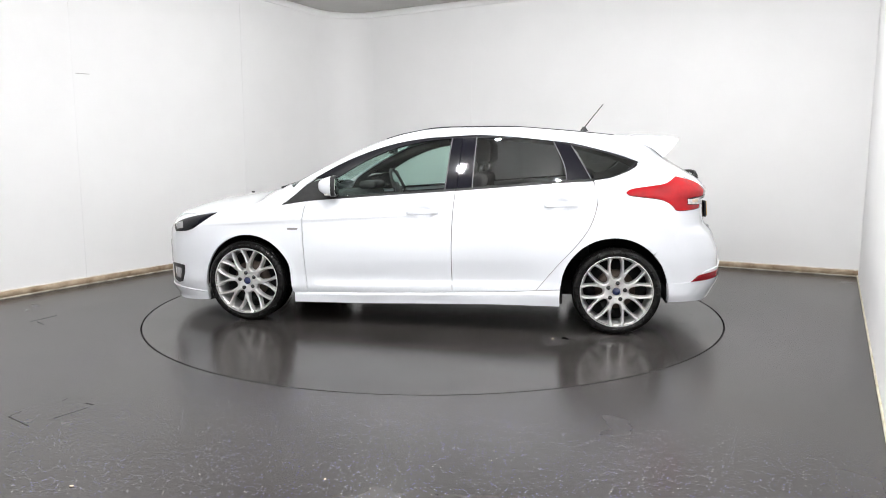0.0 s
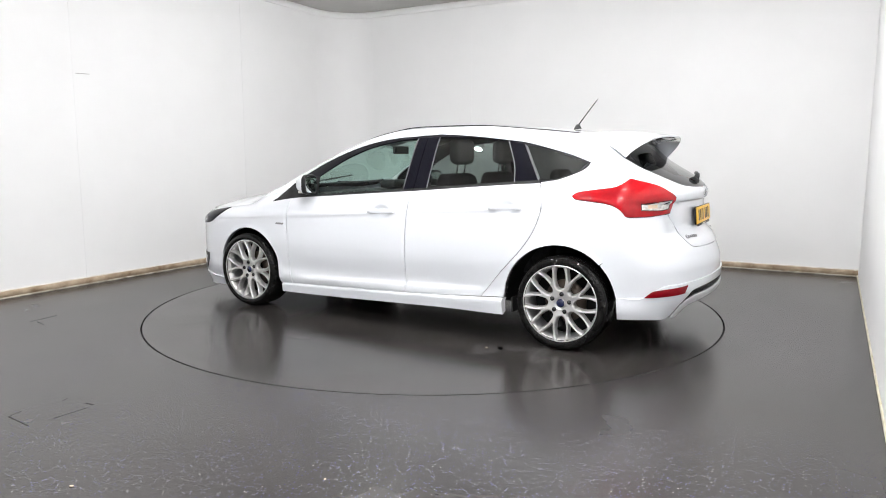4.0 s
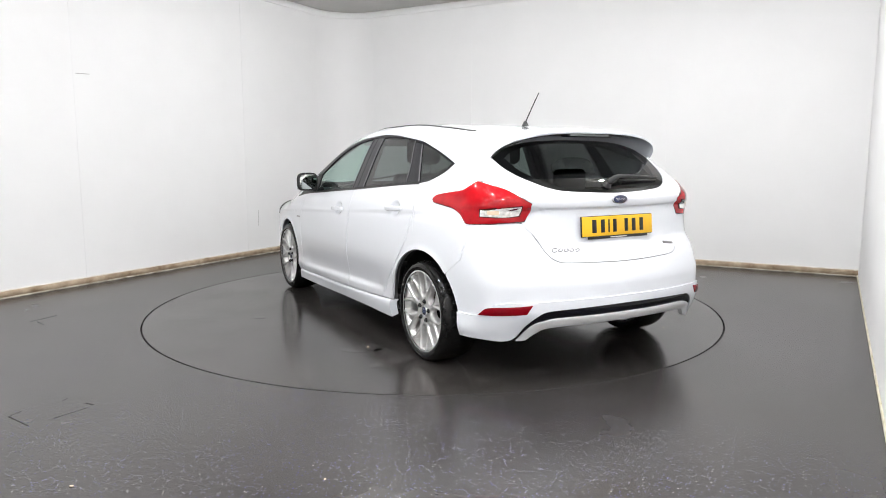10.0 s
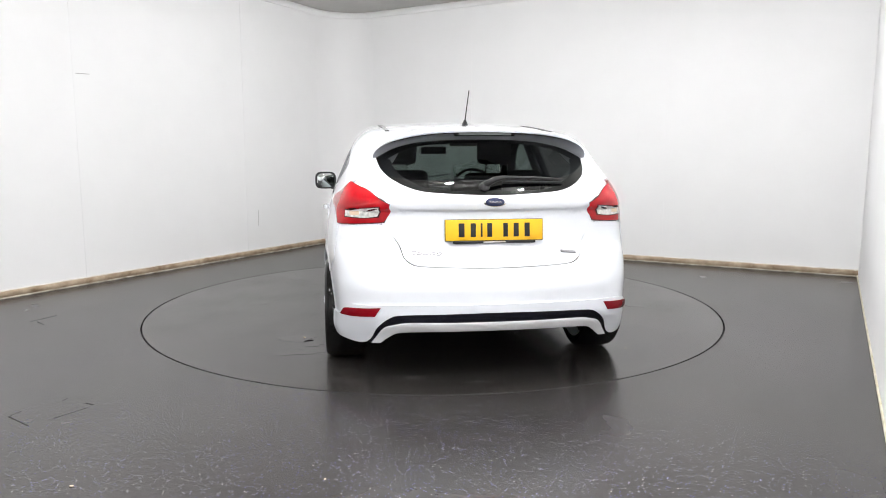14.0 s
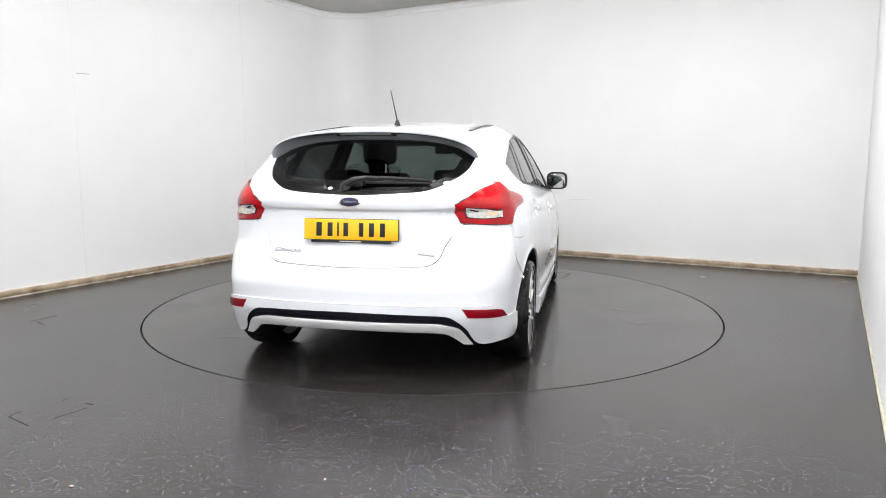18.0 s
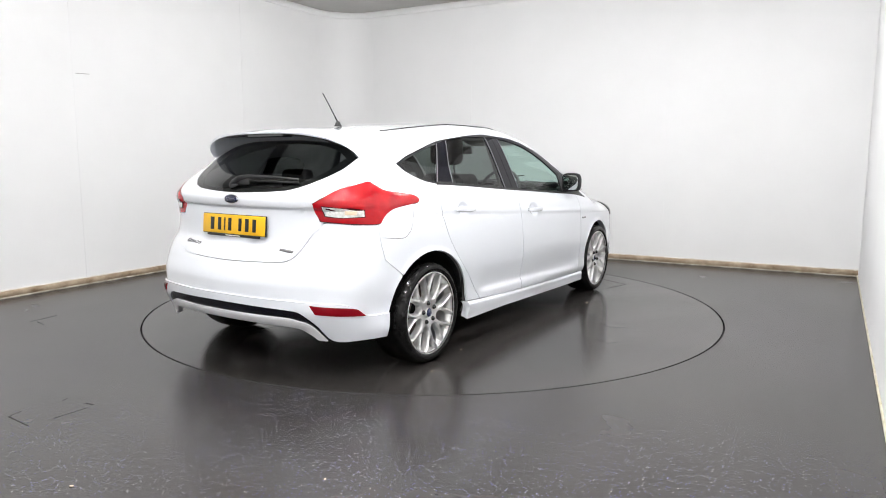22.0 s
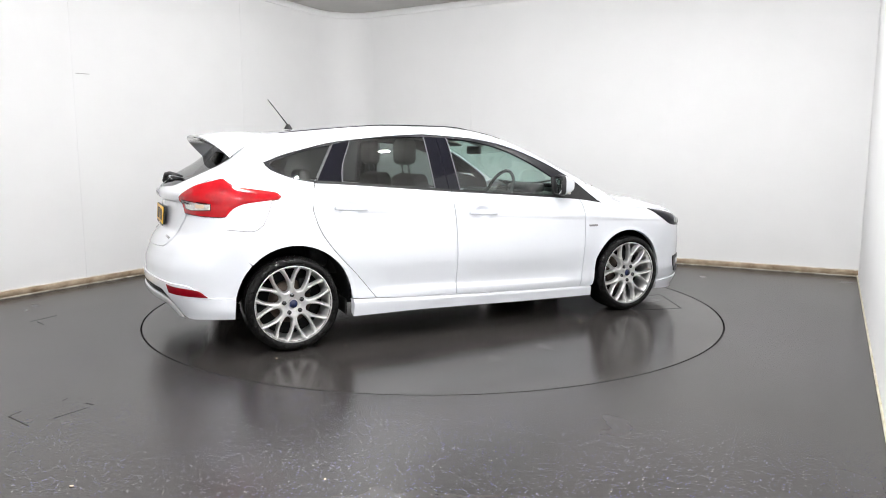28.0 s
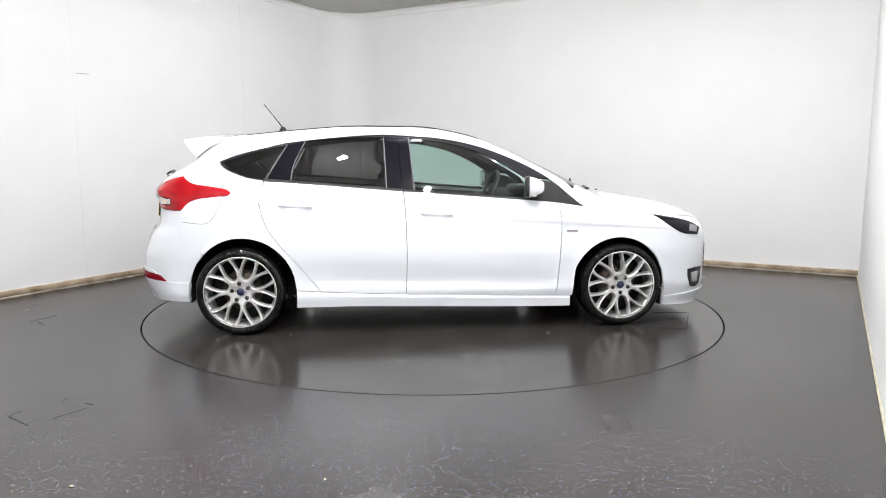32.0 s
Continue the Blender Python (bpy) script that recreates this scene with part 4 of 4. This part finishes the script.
# tailgate
for sign in (False, True):
    part("hatch_frame", panel("tail", [(74, .86), (57, .86), (40, .86)], [(80, 1.235), (68, 1.25), (56, 1.25)], [(74, .86), (80, 1.235)], [(40, .86), (56, 1.25)], 16, 14, lift=-.010, rim=0, mirror=sign), PAINT, car)
gate_low = even([(-2.03, .45, .665), (-2.045, .40, .652), (-2.07, .24, .646), (-2.09, 0, .642)])
glass_low = [(-1.62, .595, 1.205), (-1.73, .57, 1.14), (-1.85, .50, 1.08), (-1.93, .39, 1.035), (-1.97, .26, 1.02), (-1.98, 0, 1.016)]
gate_left = [(-2.03, .45, .665), (-2.005, .49, .70), (-1.95, .54, .79), (-1.905, .585, .86), (-1.93, .55, .96), (-1.86, .63, 1.035), (-1.74, .67, 1.085), (-1.63, .625, 1.205)]
gl = [(x, y + .008, z) for x, y, z in glass_low[:-1]] + [(-1.98, 0, 1.010)]
gate_left[-1] = gl[0]
gate = part("tailgate", panel("tail", gate_low, even(gl), gate_left, [(x, -y, z) for x, y, z in gate_left], 96, 110), PAINT, car, "white tailgate with a rear spoiler")
glass_high = [(-1.62, .595, 1.203), (-1.61, .575, 1.215), (-1.60, .49, 1.257), (-1.60, .36, 1.289), (-1.60, .19, 1.303), (-1.60, 0, 1.306)]
part("rear_window", panel("rear", even(glass_low), even(glass_high), [glass_low[0]], [(-1.62, -.595, 1.205)], 48, 24, lift=-.003, rim=.004), REAR_TINT, gate, "dark heated rear window").visible_shadow = False
for edge, deep in ((glass_low, .13), (glass_high, .10)):
    inset = [(x, y * (1 - deep), z + deep * (1.165 - z)) for x, y, z in edge]
    part("glass_border", panel("rear", even(edge), even(inset), [edge[0], inset[0]], [(edge[0][0], -edge[0][1], edge[0][2]), (inset[0][0], -inset[0][1], inset[0][2])], 48, 4, lift=-.007, rim=0), GLASS_BORDER, gate, "black printed border of the rear glass")
# bumper, skirt, black strip and silver diffuser
def flank(x, z):
    return x, float(lay("side", np.array([[x, z]]))[0][1]), z


b_top = even([flank(-1.5665, .5545), flank(-1.612, .606), flank(-1.670, .670), flank(-1.695, .76), flank(-1.700, .850), (-1.80, .74, .85), (-1.905, .583, .855), (-1.952, .542, .785), (-2.007, .492, .695), (-2.033, .4515, .6615), (-2.05, .40, .6495), (-2.07, .24, .6435), (-2.09, 0, .6395)])
b_mid = even([(-1.660, .83, .362), (-1.80, .80, .366), (-1.86, .78, .395), (-1.93, .74, .442), (-2.03, .58, .452), (-2.11, .23, .458), (-2.12, 0, .46)])
b_left = [b_mid[0], flank(-1.646, .42), flank(-1.614, .49), b_top[0]]
bumper = part("rear_bumper", panel("tail", b_mid, b_top, b_left, [(x, -y, z) for x, y, z in b_left], 140, 40, lift=-.0035), PAINT, car, "white rear bumper")
s_low = even([(-1.664, .81, .232), (-1.80, .76, .235), (-1.925, .665, .24), (-1.99, .61, .33), (-2.04, .545, .39), (-2.065, .48, .403), (-2.11, .23, .412), (-2.12, 0, .416)])
part("lower_bumper", panel("tail", s_low, b_mid, [s_low[0], (-1.660, .82, .30), b_mid[0]], [(x, -y, z) for x, y, z in [s_low[0], (-1.660, .82, .30), b_mid[0]]], 84, 12, lift=.006, rim=.03), PAINT, bumper)
st_low = even([(-1.945, .645, .238), (-2.005, .585, .325), (-2.045, .53, .348), (-2.07, .46, .360), (-2.105, .23, .364), (-2.115, 0, .366)])
part("bumper_strip", panel("tail", st_low, s_low[2:-2], [st_low[0], s_low[2]], [st_low[-1], s_low[-3]], 72, 6, lift=.001, rim=.02), BLACK_GLOSS, bumper, "gloss black bumper insert")
df_low = even([(-1.965, .60, .240), (-2.0, .555, .282), (-2.035, .49, .309), (-2.065, .24, .318), (-2.08, 0, .321)])
part("diffuser", panel("tail", df_low, st_low, [df_low[0], st_low[0]], [df_low[-1], st_low[-1]], 64, 8, lift=.010, rim=.03, dome=.004), SILVER, bumper, "silver rear diffuser")
part("silencer", box(.22, .62, .11, (-1.74, .05, .325), .05, 3), WORN_STEEL, car)
# under tray and boot floor
part("under_tray", box(2.9, 1.25, .09, (-.05, 0, .262), .03), UNDER, car)
part("under_tray", box(.66, 1.1, .10, (-1.5, 0, .345), .04), UNDER, car)


def spoiler():
    nu, nv = 49, 9
    u = np.linspace(-1, 1, nu)
    start = lay("hoop", np.stack([-1.352 - .11 * np.abs(u) ** 3, 90 - 53 * u], -1)) + np.array([0, 0, .002])
    ye = .612 * np.sin(u * math.pi / 2)
    a = np.clip(np.abs(ye) / .612, 0, 1)
    round_off = 1 - np.sqrt(np.clip(1 - a ** 3, 0, 1))
    tip = np.stack([-1.797 + .135 * round_off + .03 * a ** 2, ye, 1.352 - .147 * round_off], -1)
    high = spline([(-.595, 1.203), (-.575, 1.215), (-.49, 1.257), (-.36, 1.289), (-.19, 1.303), (0, 1.306), (.19, 1.303), (.36, 1.289), (.49, 1.257), (.575, 1.215), (.595, 1.203)], 200)
    yg = np.clip(ye, -.594, .594)
    root = lay("rear", np.stack([yg, np.interp(yg, high[:, 0], high[:, 1])], -1))
    v = np.linspace(0, 1, nv)[None, :, None]
    top = start[:, None] * (1 - v) + tip[:, None] * v
    top[:, :, 2] += .014 * np.sin(np.pi * v[..., 0]) * (1 - a[:, None] ** 2) + .012 * np.sin(np.pi * v[..., 0]) * a[:, None] ** 4
    lip = tip + np.array([.004, 0, -.012]) * (1 - .8 * a[:, None] ** 8)
    low = lip[:, None] * (1 - v) + root[:, None] * v
    low[:, :, 2] += .012 * np.sin(np.pi * v[..., 0]) * (1 - a[:, None] ** 4)
    part("spoiler", grid_mesh(top), PAINT, gate, "white roof spoiler with a dark glossy underside")
    part("spoiler_edge", grid_mesh(np.stack([tip, (tip + lip) / 2 + np.array([-.003, 0, 0]), lip], 1)), PAINT, gate)
    part("spoiler_underside", grid_mesh(low), SPOILER_GREY, gate, "glossy dark grey spoiler underside")
    part("brake_housing", box(.06, .335, .022, (-1.722, 0, 1.333), .007, 3), BLACK_GLOSS, gate, "black brake light housing")
    part("brake_light", box(.012, .295, .014, (-1.7485, 0, 1.3325), .004, 3), BRAKE_CLEAR, gate, "slim clear unlit high-level brake light")


spoiler()
# aerial
part("aerial_base", lathe([(.0, .034), (.008, .034), (.012, .028), (.022, .006), (.026, 0)], 20), BLACK_SATIN, car, m=Matrix.Translation((-1.115, 0, 1.407)) @ Matrix.Diagonal((1.3, .8, 1, 1)))
part("aerial", tube([(-1.118, 0, 1.435), (-1.19, 0, 1.53), (-1.255, 0, 1.612)], [.0045, .0035, .003]), BLACK_SATIN, car, "short black roof aerial")

# ---- wheels ----
def forked_spoke():
    """One forked spoke: an eighth of the cast face, cut by a long rounded opening on each flank and a wedge at the rim."""
    nr, na = 64, 65
    r, a = np.meshgrid(np.linspace(.050, .247, nr), np.radians(np.linspace(-22.5, 22.5, na)), indexing="ij")
    x, y = r * np.cos(a), np.abs(r * np.sin(a))
    c, q = math.cos(radians(22.5)), math.sin(radians(22.5))
    along, off = x * c + y * q, np.abs(-x * q + y * c)
    k = np.clip((along - .116) / .13, 0, 1)
    slot = np.hypot(along - np.clip(along, .116, .256), off) - (.0295 + .050 * k * (1 - k) - .009 * k)
    h = radians(25)
    wedge = np.where((x - .149) * math.cos(h) + y * math.sin(h) > 0, y * math.cos(h) - (x - .149) * math.sin(h), np.hypot(x - .149, y)) - .003
    d = np.minimum(slot, wedge)
    z = -.027 + .020 * ((r - .05) / .197) ** .8
    z = z - .008 * np.clip(1 - d / .008, 0, 1) ** 1.3 - .034 * np.clip(-d / .004, 0, 1)
    pts = np.stack([K * x, K * r * np.sin(a), z], -1)
    bm = bmesh.new()
    vs = {}

    def vert(i, j):
        if (i, j) not in vs:
            vs[i, j] = bm.verts.new(pts[i, j])
        return vs[i, j]
    for i in range(nr - 1):
        for j in range(na - 1):
            if max(d[i, j], d[i + 1, j], d[i, j + 1], d[i + 1, j + 1]) > -.0035:
                bm.faces.new((vert(i, j), vert(i + 1, j), vert(i + 1, j + 1), vert(i, j + 1)))
    return bm


K = .972   # wheel size


def lathe_k(profile, n=64):
    return lathe([(r * K, h) for r, h in profile], n)


def wheel():
    root = new("wheel")
    # axis along z, outer face up; the outer plane is z = 0
    tyre = lathe_k([(.240, -.010), (.249, -.004), (.264, .003), (.281, .002), (.294, -.007), (.303, -.022), (.3075, -.045), (.309, -.08), (.309, -.155), (.306, -.195), (.296, -.222), (.27, -.235), (.240, -.225)], 96)
    t = part("tyre", tyre, RUBBER, root, "black low-profile tyre")
    rim = part("rim", lathe_k([(.242, -.005), (.250, -.003), (.2525, -.008), (.250, -.016), (.243, -.02), (.236, -.03), (.226, -.06), (.222, -.2), (.246, -.22)], 96), ALLOY, root, "silver alloy rim")
    first = part("spoke", forked_spoke(), ALLOY, rim)
    for i in range(1, 8):
        arm = new("spoke", first.data)
        arm.parent = rim
        arm.matrix_basis = Matrix.Rotation(radians(45 * i), 4, "Z")
    part("hub", lathe_k([(0, -.034), (.034, -.034), (.038, -.029), (.052, -.0265), (.060, -.032), (.062, -.06)], 48), ALLOY, rim)
    part("centre_cap", lathe_k([(0, -.018), (.022, -.019), (.027, -.023), (.028, -.032)], 36), BLUE_BADGE, rim, "dark blue oval centre cap")
    part("cap_ring", lathe_k([(.0275, -.024), (.0285, -.021), (.0300, -.024), (.0305, -.032)], 36), ALLOY, rim)
    for i in range(5):
        a = radians(72 * i + 22.5)
        part("wheel_nut", lathe_k([(0, -.013), (.006, -.0135), (.0105, -.017), (.0115, -.022), (.0145, -.0225), (.0145, -.034)], 12), WHEEL_NUT, rim, m=Matrix.Translation((.0585 * math.cos(a), .0585 * math.sin(a), .002)))
    part("brake_disc", lathe_k([(.06, -.118), (.14, -.118), (.14, -.135), (.06, -.135)], 48), DARK_METAL, root, "rust-tinged brake disc")
    part("brake_caliper", box(.07, .11, .06, (.10, .09, -.12), .015), UNDER, root)
    part("wheel_back", lathe_k([(0, -.16), (.224, -.16), (.224, -.165)], 32), UNDER, root)
    return root


proto = wheel()
done = 0
for hx in (F_HUB, R_HUB):
    for s in (1, -1):
        spin = {(1, 1): 40.5, (1, -1): 32, (-1, 1): 24.5, (-1, -1): 3.5}[(1 if hx > 0 else -1, s)]
        m = Matrix.Translation((hx, s * .892, HUB_Z + .006)) @ Matrix.Rotation(radians(-90 * s), 4, "X") @ Matrix.Rotation(radians(spin), 4, "Z")
        w = proto if not done else copy_thing(proto, m)
        w.matrix_basis = m
        w.parent = car
        done += 1


def squircle(w, h, rings, n=44):
    """A rounded-rectangle stack facing -x: rings of (scale, x)."""
    bm = bmesh.new()
    rows = []
    for k, x in rings:
        row = []
        for i in range(n):
            t = 2 * math.pi * i / n
            cc, ss = math.cos(t), math.sin(t)
            row.append(bm.verts.new((x, k * w * math.copysign(abs(cc) ** .55, cc), k * h * math.copysign(abs(ss) ** .55, ss))))
        rows.append(row)
    for p, q in zip(rows, rows[1:]):
        for i in range(n):
            bm.faces.new((p[i], p[(i + 1) % n], q[(i + 1) % n], q[i]))
    bm.faces.new(rows[-1])
    bm.faces.new(rows[0][::-1])
    bmesh.ops.recalc_face_normals(bm, faces=bm.faces)
    return bm


def door_mirror(s):
    """Body-coloured shell on a black foot, glass facing back."""
    at = Matrix.Translation((.672, s * .928, 1.004)) @ Matrix.Diagonal((1, s, 1, 1)) @ Matrix.Rotation(radians(8 if s > 0 else 14), 4, "Z")

    def shaped(bm):
        for v in bm.verts:
            k = max(0, v.co.x + .03)
            v.co.y = v.co.y * (1 - 2.2 * k) - .25 * k
            v.co.z = v.co.z * (1 - 2.0 * k) * (1 + .5 * min(v.co.y, .05))
        return bm
    shell = part("mirror", shaped(squircle(.087, .071, [(.45, .072), (.66, .062), (.82, .042), (.93, .015), (1.0, -.015), (1.0, -.03)])), PAINT, car, "white door mirror on a black foot", m=at)
    part("mirror_surround", squircle(.089, .073, [(1.0, -.026), (1.02, -.034), (1.0, -.050), (.95, -.056), (.88, -.052)]), BLACK_SATIN, shell, "black mirror surround")
    part("mirror_glass", squircle(.076, .061, [(1.0, -.050), (1.0, -.0555), (.98, -.057)]), MIRROR, shell, "dark mirror glass")
    part("mirror_foot", box(.085, .11, .036, (-.005, -.095, -.060), .014, 3), BLACK_SATIN, shell, "black mirror foot")
    part("indicator", box(.044, .05, .016, (.000, .040, -.0565), .007, 3), CLEAR_LENS, shell, "clear indicator strip")


door_mirror(1)
door_mirror(-1)

# ---- badges, plate, wiper ----
def on_tail(y, z, lift=0.0):
    p = lay("rear", np.array([[y, z]]))
    n = skin_normal(p)[0]
    return Vector(p[0] + n * lift), Vector(n)


def tail_turn(n):
    """Turns local z along n, with local x across the car and y up."""
    x = Vector((0, -1, 0))
    y = n.cross(x).normalized()
    x = y.cross(n).normalized()
    return Matrix((x, y, n)).transposed().to_4x4()


def plate():
    x0, tilt = -1.972, 6
    m = Matrix.Translation((-2.001, 0, .830)) @ Matrix.Rotation(radians(5), 4, "Y")
    holder = part("number_plate", box(.012, .524, .114, (0, 0, 0), .004), BLACK_SATIN, gate, "yellow number plate in a black holder", m=m)
    part("plate_face", box(.004, .518, .108, (-.0075, 0, 0), .0015), YELLOW, holder)
    part("holder_lip", box(.006, .44, .014, (-.006, 0, -.063), .002), BLACK_SATIN, holder)
    x = .2
    for w in (.050, .045, .016, .042, 0, .040, .045, .045):
        if w:
            part("character_bar", box(.002, w * .62, .072, (-.0100, x - w / 2, 0), .0004), BLACK_SATIN, holder)
        x -= (w + .014) if w else .03
    part("dealer_bar", box(.002, .12, .006, (-.0095, 0, -.063), .0004), CAULK, holder)


plate()
p, n = on_tail(0, .976, .004)
oval = lathe([(0, .006), (.8, .005), (.93, .003), (1.0, 0)], 40)
bmesh.ops.scale(oval, vec=(.060, .026, 1), verts=oval.verts)
badge = part("tailgate_badge", oval, CHROME, gate, "dark blue oval badge with a chrome rim", m=Matrix.Translation(p) @ tail_turn(n))

blue = lathe([(0, .0065), (.75, .006), (.84, .0045), (.86, .003)], 40)
bmesh.ops.scale(blue, vec=(.060, .026, 1), verts=blue.verts)
part("badge_field", blue, BLUE_BADGE, badge)
wave = [(-.034 + .0034 * k, .0075 * math.sin(1.15 * k) * (1 - .02 * k), .0066) for k in range(21)]
part("badge_stroke", tube(wave, .0013, 6), CHROME, badge, "chrome flourish")
for k in range(5):
    p, n = on_tail(.425 - .033 * k, .712 - .001 * k, .003)
    w, h = (.013, .008) if k else (.015, .012)
    loop = [(w * math.cos(a) + .4 * h * math.sin(a), h * math.sin(a), 0) for a in (radians(25 + 310 * i / 12 + 45 * k) for i in range(13))]
    part("boot_badge", tube(loop, .0026, 6), BADGE_GREY, gate, "slanted chrome badge stroke", m=Matrix.Translation(p) @ tail_turn(n))
p, n = on_tail(-.405, .706, .005)
part("boot_badge", box(.088, .015, .004, (0, 0, 0), .0015), BADGE_GREY, gate, "small grey trim badge", m=Matrix.Translation(p) @ tail_turn(n))
# rear wiper
p0, n0 = on_tail(.045, 1.052, .012)
p1, n1 = on_tail(-.06, 1.075, .030)
p2, n2 = on_tail(-.40, 1.072, .018)
arm = tube([p0, p0.lerp(p1, .5) + n0 * .012, p1, p1.lerp(p2, .5) + n1 * .004, p2], [.018, .016, .012, .009, .006], 10)
wiper = part("rear_wiper", arm, BLACK_SATIN, gate, "black rear wiper arm")
part("wiper_blade", tube([p1 - Vector((0, 0, .012)) - n1 * .016, p2 - Vector((0, 0, .010)) - n2 * .008], .006, 8), BLACK_SATIN, wiper)
part("wiper_pivot", lathe([(0, .022), (.022, .018), (.030, 0)], 20), BLACK_SATIN, wiper, m=Matrix.Translation(p0 - n0 * .012) @ tail_turn(n0))
# front wipers lie on the cowl
for y0, y1 in ((.35, -.25), (-.20, -.66)):
    q = lay("top", np.array([[1.25, y0], [1.22, (y0 + y1) / 2], [1.12, y1]]))
    part("front_wiper", tube([tuple(v + np.array([0, 0, .006])) for v in q], [.010, .008, .005], 8), BLACK_SATIN, car)
part("washer_jet", box(.025, .02, .012, (1.52, .30, .925), .004), BLACK_SATIN, car)

# ---- cabin ----
part("headlining", panel("hoop", [(.30, 45), (-.4, 46), (-1.40, 42)], [(.30, 135), (-.4, 134), (-1.40, 138)], [(.30, 45), (.36, 90), (.30, 135)], [(-1.40, 42), (-1.45, 90), (-1.40, 138)], 24, 24, lift=-.035, rim=0), PALE_LINING, car, "pale grey headlining")
part("cabin_floor", box(1.84, 1.3, .04, (.02, 0, .30), .01), DASH, car)
part("boot_trim", box(.06, 1.2, .62, (-1.80, 0, .62), .02), DASH, car)
dash = box(.42, 1.42, .22, (.86, 0, .84), .07, 4)
for v in dash.verts:
    v.co.z -= .10 * max(0, v.co.x - .85) + .02 * (v.co.y / .7) ** 2
part("dashboard", dash, DASH, car, "dark moulded dashboard")
part("instrument_hood", box(.16, .34, .07, (.70, -.36, .965), .03, 3), DASH, car)
part("parcel_shelf", box(.52, 1.12, .025, (-1.46, 0, .955), .008), DASH, car, "dark parcel shelf")
for s in (1, -1):
    card = panel("side", [(.80, .34), (-.88, .38)], [(.80, .905), (-1.0, 1.01)], [(.80, .34), (.80, .905)], [(-.88, .38), (-.90, .70), (-1.0, 1.01)], 24, 8, lift=-.07, rim=0, mirror=s < 0)
    part("door_card", card, DASH, car, "dark inner door trim")
    part("pillar_lining", box(.07, .03, .42, (-.235, s * .705, 1.14), .01, turn=Matrix.Rotation(radians(22 * s), 4, "X")), DASH, car)


def seat(y, x, rear=False):
    st = part("front_seat", box(.50, .50, .14, (x + .12, y, .47), .05, 3), CLOTH, car, "dark cloth seat")
    back = box(.13, .48, .60, (0, 0, .30), .05, 3)
    for v in back.verts:
        v.co.y *= 1 - .18 * max(0, v.co.z - .2)
        v.co.x += .02 * math.cos(v.co.y * 9)
    part("seat_back", back, CLOTH, st, m=Matrix.Translation((x - .16, y, .50)) @ Matrix.Rotation(radians(-14), 4, "Y"))
    part("head_restraint", box(.10, .26, .19, (x - .335, y, 1.245), .045, 3), CLOTH, st, "dark padded head restraint")
    for o in (-.06, .06):
        part("restraint_post", tube([(x - .315, y + o, 1.06), (x - .335, y + o, 1.18)], .006), CHROME, st)


seat(.36, -.02)
seat(-.36, -.02)
bench = part("rear_seat", box(.48, 1.22, .16, (-.78, 0, .50), .05, 3), CLOTH, car, "dark cloth rear bench")
part("seat_back", box(.14, 1.22, .52, (-1.08, 0, .73), .05, 3, turn=None), CLOTH, bench)
for y in (.37, -.37, 0):
    part("head_restraint", box(.09, .26 if y else .2, .15 if y else .09, (-1.13, y, 1.05 if y else 1.02), .04, 3), CLOTH, bench, "dark padded head restraint")
ring = lathe([(.178 + .013 * math.cos(a), .013 * math.sin(a)) for a in (2 * math.pi * k / 10 for k in range(10))], 40, closed=True)
wheel_at = Matrix.Translation((.45, -.36, .935)) @ Matrix.Rotation(radians(-66), 4, "Y")
sw = part("steering_wheel", ring, DASH, car, "dark leather steering wheel", m=wheel_at)
hubbox = box(.13, .15, .04, (0, 0, -.02), .025, 3)
part("steering_boss", hubbox, DASH, sw)
for s in (90, -90):
    c, q = math.cos(radians(s)), math.sin(radians(s))
    part("steering_spoke", box(.03, .12, .016, (.0, .115 * q, -.01), .005), DASH, sw)
part("rear_view_mirror", box(.03, .22, .065, (.42, 0, 1.262), .014, 3), DASH, car, "black interior mirror")
part("mirror_stalk", tube([(.43, 0, 1.27), (.52, 0, 1.31)], .010), DASH, car)
for s in (1, -1):
    part("sun_visor", box(.16, .40, .018, (.30, s * .33, 1.325), .007, turn=Matrix.Rotation(radians(16), 4, "Y")), PALE_LINING, car)


def motions():
    rows_car, rows_table = [], []
    for t, a in TURN:
        r = Matrix.Rotation(radians(a), 4, "Z")
        rows_table.append((t, r))
        rows_car.append((t, r @ Matrix.Translation((*CAR_AT, 0)) @ Matrix.Rotation(radians(CAR_HEAD), 4, "Z")))
    walk(table, rows_table)
    for bit in deck_crumbs:
        rest = bit.matrix_basis.copy()
        walk(bit, [(t, r @ rest) for t, r in rows_table])
    walk(car, rows_car)


motions()
